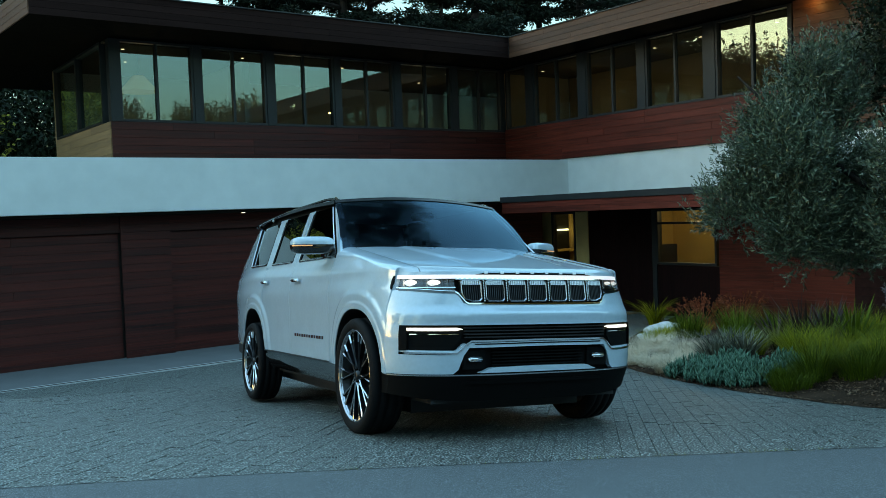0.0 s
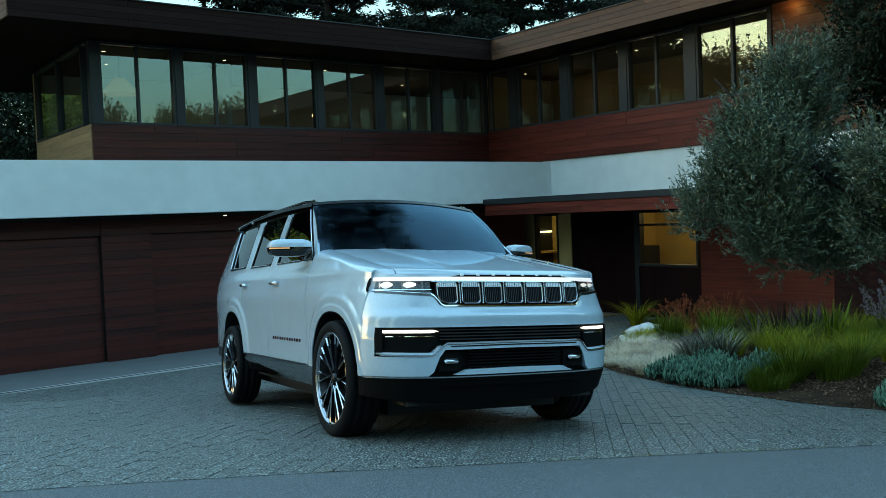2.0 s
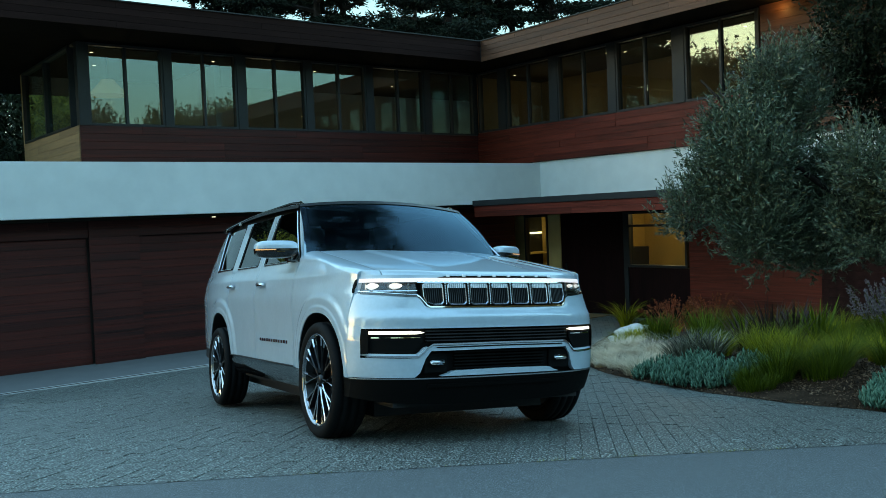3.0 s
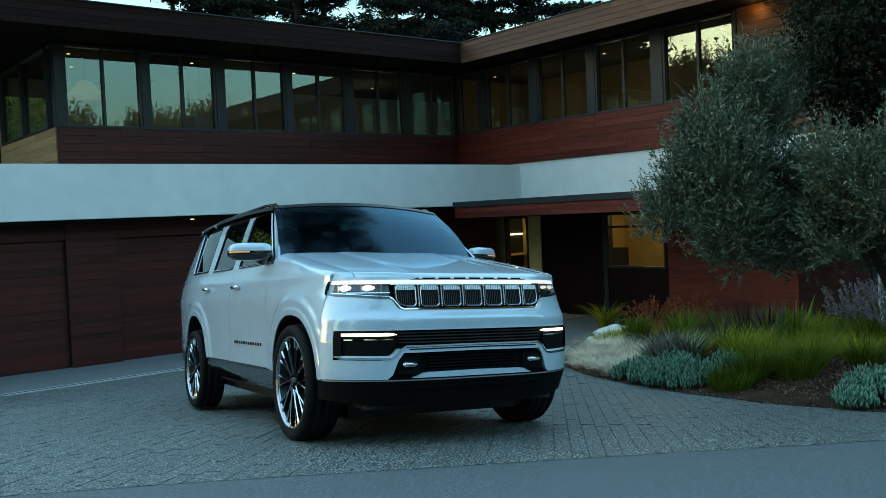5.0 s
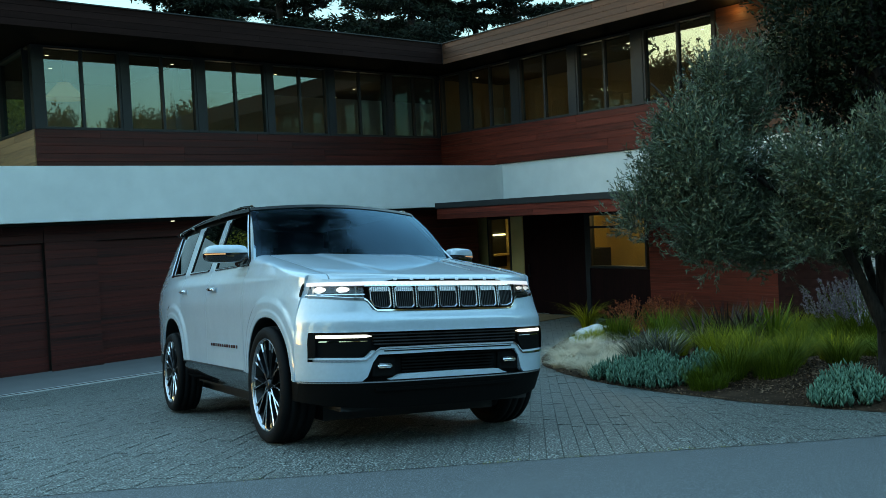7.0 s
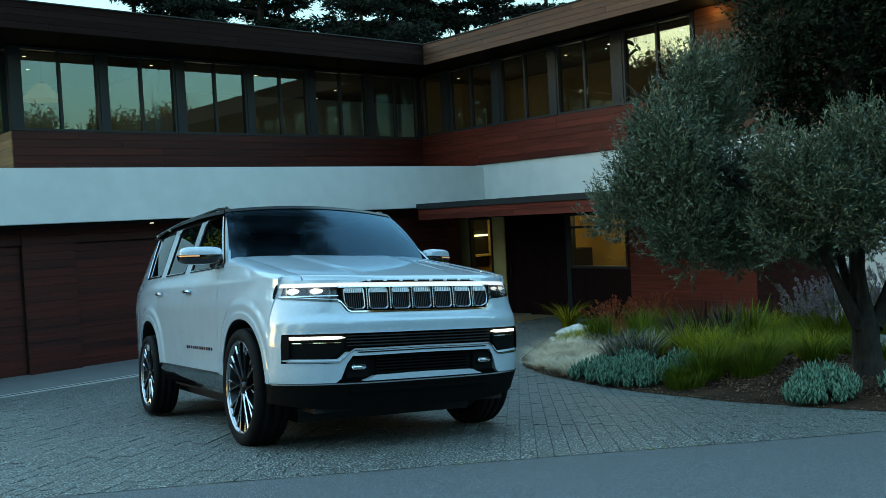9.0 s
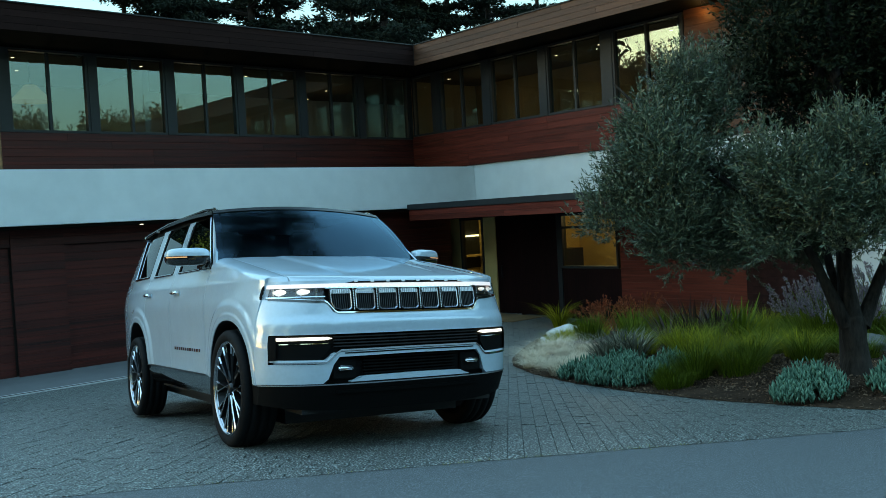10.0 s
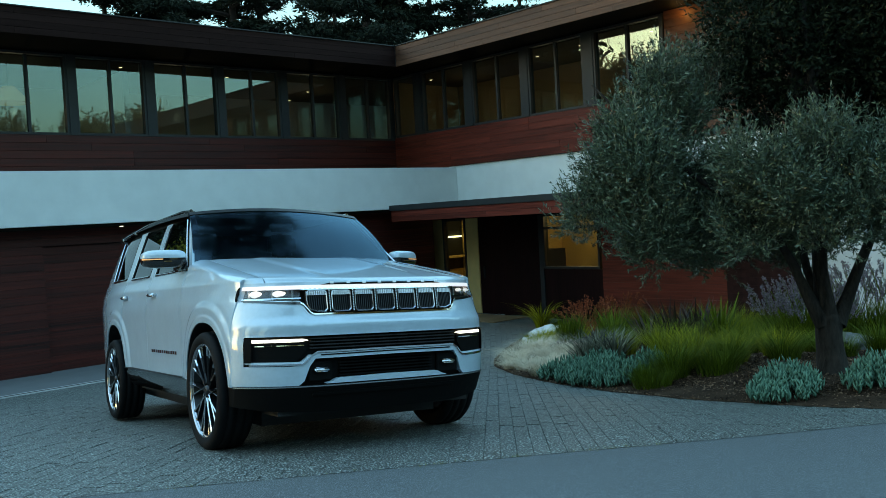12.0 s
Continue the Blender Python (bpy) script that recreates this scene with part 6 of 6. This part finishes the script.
def flower_clump(name, x, y, n, h, r, stem_mat, head_mat, head, seed, label, category, group, heads=36, hr=0.016, bushy=2, leafy=0.42):
    """Upright stems with a flower spike on each."""
    rng = np.random.default_rng(seed)
    t = tagged(empty(name, pose(0, 0, 0)), label, category, group)
    v, f = blades(x, y, n * bushy, h * leafy, r, 0.6, 0.006, rng, curl=0.4)
    mesh_np("foliage", v, f, stem_mat, t, smooth=True)
    vs, fs, k, sv, sf, sk = [], [], 0, [], [], 0
    for i in range(n):
        a, q = rng.random() * math.tau, r * math.sqrt(rng.random())
        o = np.array([x + math.cos(a) * q * 0.5, y + math.sin(a) * q * 0.5, 0.0])
        o[2] = bed_z(o[0], o[1])
        top = o + np.array([math.cos(a) * (q + 0.12), math.sin(a) * (q + 0.12), h * (0.7 + 0.4 * rng.random())])
        s = np.array([0.003, -0.003, 0])
        sv += [o - s, o + s, top + s * 0.6, top - s * 0.6]
        sf.append([sk, sk + 1, sk + 2, sk + 3])
        sk += 4
        d = top - o
        d /= np.linalg.norm(d)
        c = top[None] - d[None] * head * rng.random((heads, 1)) + rng.normal(size=(heads, 3)) * hr * 0.5
        vv, ff = leaves(c, rng.normal(size=(heads, 3)) + d * 1.2, np.full(heads, hr * 2), np.full(heads, hr * 0.6), rng)
        vs.append(vv)
        fs.append(ff + k)
        k += len(vv)
    mesh_np("stalk", np.array(sv), np.array(sf), stem_mat, t)["kind"] = "stuff"
    mesh_np("bloom", np.concatenate(vs), np.concatenate(fs), head_mat, t)["kind"] = "stuff"
    return t


for k, (x, y, h) in enumerate(((7.9, 1.95, 0.82), (8.1, 1.75, 0.92), (8.35, 1.5, 0.95), (7.85, 1.5, 0.7), (8.65, 1.2, 1.05), (8.95, 0.85, 1.1), (9.25, 0.5, 1.15), (9.55, 0.0, 1.1))):
    flower_clump("sage_bush", x, y, 52, h, 0.34, GREEN, SPIKE, 0.17, 400 + k, "tall mauve-flowered sage before the dark wall", "bush", "mauve sages", bushy=11, leafy=0.62)
for k, (x, y, h) in enumerate(((8.6, 7.2, 0.85), (9.0, 6.6, 0.9), (8.3, 6.6, 0.7), (8.9, 7.7, 0.7))):
    flower_clump("kangaroo_paw", x, y, 22, h * 0.66, 0.3, RUST, RUST, 0.16, 420 + k, "rust-red kangaroo paw in flower by the entrance", "flower", "rust-red flowers", 18, 0.022)


def boulder(x, y, sx, sy, sz, mat, seed, label):
    bm = bmesh.new()
    bmesh.ops.create_icosphere(bm, subdivisions=4, radius=1)
    for v in bm.verts:
        n = v.co.normalized()
        k = 1 + 0.28 * noise.noise(n * 1.3 + Vector((seed, 0, 0))) + 0.09 * noise.noise(n * 4 + Vector((0, seed, 0)))
        v.co = Vector((n.x * sx, n.y * sy, n.z * sz)) * k
    ob = part("boulder", bm, mat, None, smooth=True, at=pose(x, y, bed_z(x, y) + sz * 0.35, 0, 0, 20 * seed))
    return tagged(ob, label, "rock", "boulders in the bed")


boulder(7.55, 7.0, 0.42, 0.32, 0.15, ROCK, 1, "smooth pale granite boulder beside the entrance path")
boulder(6.95, 6.75, 0.2, 0.18, 0.09, ROCK, 2, "small pale granite boulder beside the entrance path")
boulder(7.8, 0.95, 0.34, 0.28, 0.15, ROCK_GREY, 3, "mossy grey boulder half hidden in grass")
boulder(4.55, -0.55, 0.09, 0.07, 0.05, ROCK_GREY, 4, "small grey stone in the mulch")

# mulch chips
rng = np.random.default_rng(5)
n = 30000
cx = 3.5 + 4.2 * rng.random(n) ** 1.4
cy = -2.6 + 6.5 * rng.random(n)
keep = np.array([p > bed_x(q) + 0.02 for p, q in zip(cx, cy)])
cx, cy = cx[keep], cy[keep]
base = np.stack([cx, cy, np.array([bed_z(p, q) + 0.004 for p, q in zip(cx, cy)])], 1)
al = rng.normal(size=(len(cx), 3)) * np.array([1, 1, 0.25])
v, f = leaves(base, al, 0.012 + 0.035 * rng.random(len(cx)), 0.004 + 0.007 * rng.random(len(cx)), rng, 0.4)
CHIP = leaf_material("bark_chip", (0.24, 0.15, 0.10), (0.014, 0.009, 0.006), 0.9, 0.0)
tagged(mesh_np("mulch", v, f, CHIP), "dark bark mulch chips on the bed", "mulch", kind="stuff")
# ---- garden wall past the wood wall ----
garden_wall = part("garden_wall", box(1.9, 2.15, -18, -9.12, -1.2, 1.25, 0.01), STUCCO, None, at=HOUSE_AT.copy())
tagged(garden_wall, "low white stucco garden wall beside the house", "wall", kind="structure")

# ---- concrete apron and drain before the garage ----
apron = part("apron_pavement", box(-24, 1.9, -1.5, 0.42, -1.1, -0.815), CONCRETE, None, at=HOUSE_AT.copy())
tagged(apron, kind="structure")
for a, b, z, m in ((-1.535, -1.503, -0.806, DRAIN_EDGE), (-1.64, -1.537, -0.809, BACKING), (-1.68, -1.642, -0.805, DRAIN_EDGE)):
    part("drain_edge" if m is DRAIN_EDGE else "drain_channel", box(-24, 1.9, a, b, -1.1, z), m, drain)

# ---- pavers: laid slantwise, the nearest ones single, the rest joined ----
ca, sa = math.cos(TURN), math.sin(TURN)
PL, PW = 0.215, 0.108


def paver_verts(l, w, rnd):
    e, h, g = 0.0021, 0.03, 0.0010
    x, y = l / 2 - g, w / 2 - g
    z = [rnd.uniform(-0.0022, 0.0022) for _ in range(4)]
    out = [(-x, -y, -h), (x, -y, -h), (x, y, -h), (-x, y, -h)]
    out += [(-x, -y, -0.006 + z[0]), (x, -y, -0.006 + z[1]), (x, y, -0.006 + z[2]), (-x, y, -0.006 + z[3])]
    out += [(-x + e, -y + e, z[0]), (x - e, -y + e, z[1]), (x - e, y - e, z[2]), (-x + e, y - e, z[3])]
    return out


PF = [(0, 1, 5, 4), (1, 2, 6, 5), (2, 3, 7, 6), (3, 0, 4, 7), (4, 5, 9, 8), (5, 6, 10, 9), (6, 7, 11, 10), (7, 4, 8, 11), (8, 9, 10, 11)]
rnd = random.Random(8)
shared = []
for k in range(6):
    me = bpy.data.meshes.new("paver")
    me.from_pydata(paver_verts(PL, PW, rnd), [], PF)
    me.materials.append(PAVER)
    shared.append(me)
hx, hy, ha = 7.40, 12.64, radians(10.704)
paving = tagged(empty("paving", pose(0, 0, 0)), "drive of small exposed-aggregate concrete pavers with dark joints", "paving", kind="structure")
allv, allf, count = [], [], 0
for i in range(-60, 75):
    for j in range(-110, 110):
        a, b = (i + (0.5 if j % 2 else 0)) * PL, j * PW
        x, y = 0.5 + a * ca + b * sa, 3.0 + a * sa - b * ca
        if not (-5.2 < x < 9.5 and y < 11) or y < seam_y(x) - 0.12 or x > bed_x(y) + 0.10:
            continue
        v = -(x - hx) * math.sin(ha) + (y - hy) * math.cos(ha)
        if v > -1.70 and (x - hx) * math.cos(ha) + (y - hy) * math.sin(ha) < 1.0:
            continue
        if v > 1.5:
            continue
        z = ground_z(x, y) + 0.004
        near = -1.3 < x < 2.1 and y < seam_y(x) + 1.05
        tilt = Matrix(((ca, sa, 0), (sa, -ca, 0), (0, 0, 1)))
        if near and count < 300:
            ob = new("paver", shared[rnd.randrange(6)])
            ob.parent = paving
            gx = (ground_z(x + 0.05, y) - ground_z(x - 0.05, y)) / 0.1
            gy = (ground_z(x, y + 0.05) - ground_z(x, y - 0.05)) / 0.1
            ob.matrix_basis = pose(x, y, z + rnd.uniform(-0.002, 0.002)) @ Matrix(((1, 0, 0, 0), (0, 1, 0, 0), (gx, gy, 1, 0), (0, 0, 0, 1))) @ pose(0, 0, 0, 0, 0, math.degrees(TURN))
            count += 1
        else:
            lift = rnd.uniform(-0.002, 0.002)
            n = len(allv)
            for p in paver_verts(PL, PW, rnd):
                wx, wy = x + p[0] * ca + p[1] * sa, y + p[0] * sa - p[1] * ca
                allv.append((wx, wy, ground_z(wx, wy) + 0.004 + p[2] + lift))
            allf += [tuple(n + q for q in reversed(f)) for f in PF]
rest = raw("pavers_rest", allv, allf, PAVER, paving)
rest["kind"] = "stuff"
jv, jf = [], []
for i in range(31):
    for j in range(41):
        x, y = lerp(-5.4, 9.8, i / 30), lerp(-2.6, 11.2, j / 40)
        y = max(y, seam_y(x) - 0.1)
        jv.append((min(x, bed_x(y)), y, ground_z(min(x, bed_x(y)), y) - 0.004))
for i in range(30):
    for j in range(40):
        k = i * 41 + j
        jf.append((k, k + 41, k + 42, k + 1))
raw("joint_sand", jv, jf, JOINT, paving)
sv, sf = [], []
for i in range(161):
    x = lerp(-8, 8, i / 160)
    y = seam_y(x)
    for dy, dz in ((0.010, 0.006), (-0.006, 0.0105)):
        sv.append((x, y + dy * (1 + 0.5 * math.sin(i * 1.7)), ground_z(x, y) + dz))
    if i:
        k = len(sv) - 4
        sf.append((k, k + 1, k + 3, k + 2))
raw("seam_joint", sv, sf, BACKING, paving)
# weeds along the seam
rng = np.random.default_rng(77)
vs, fs, k = [], [], 0
for _ in range(46):
    x = -1.6 + 3.2 * rng.random() if rng.random() < 0.8 else -3 + 6 * rng.random()
    y = seam_y(x) + 0.02 * rng.normal()
    v, f = blades(x, y, 10, 0.03, 0.025, 0.9, 0.0018, rng, z=ground_z(x, y) - 0.01)
    vs.append(v)
    fs.append(f + k)
    k += len(v)
tagged(mesh_np("seam_weeds", np.concatenate(vs), np.concatenate(fs), LIME), "tiny dry weeds along the paving seam", "weeds", kind="stuff")
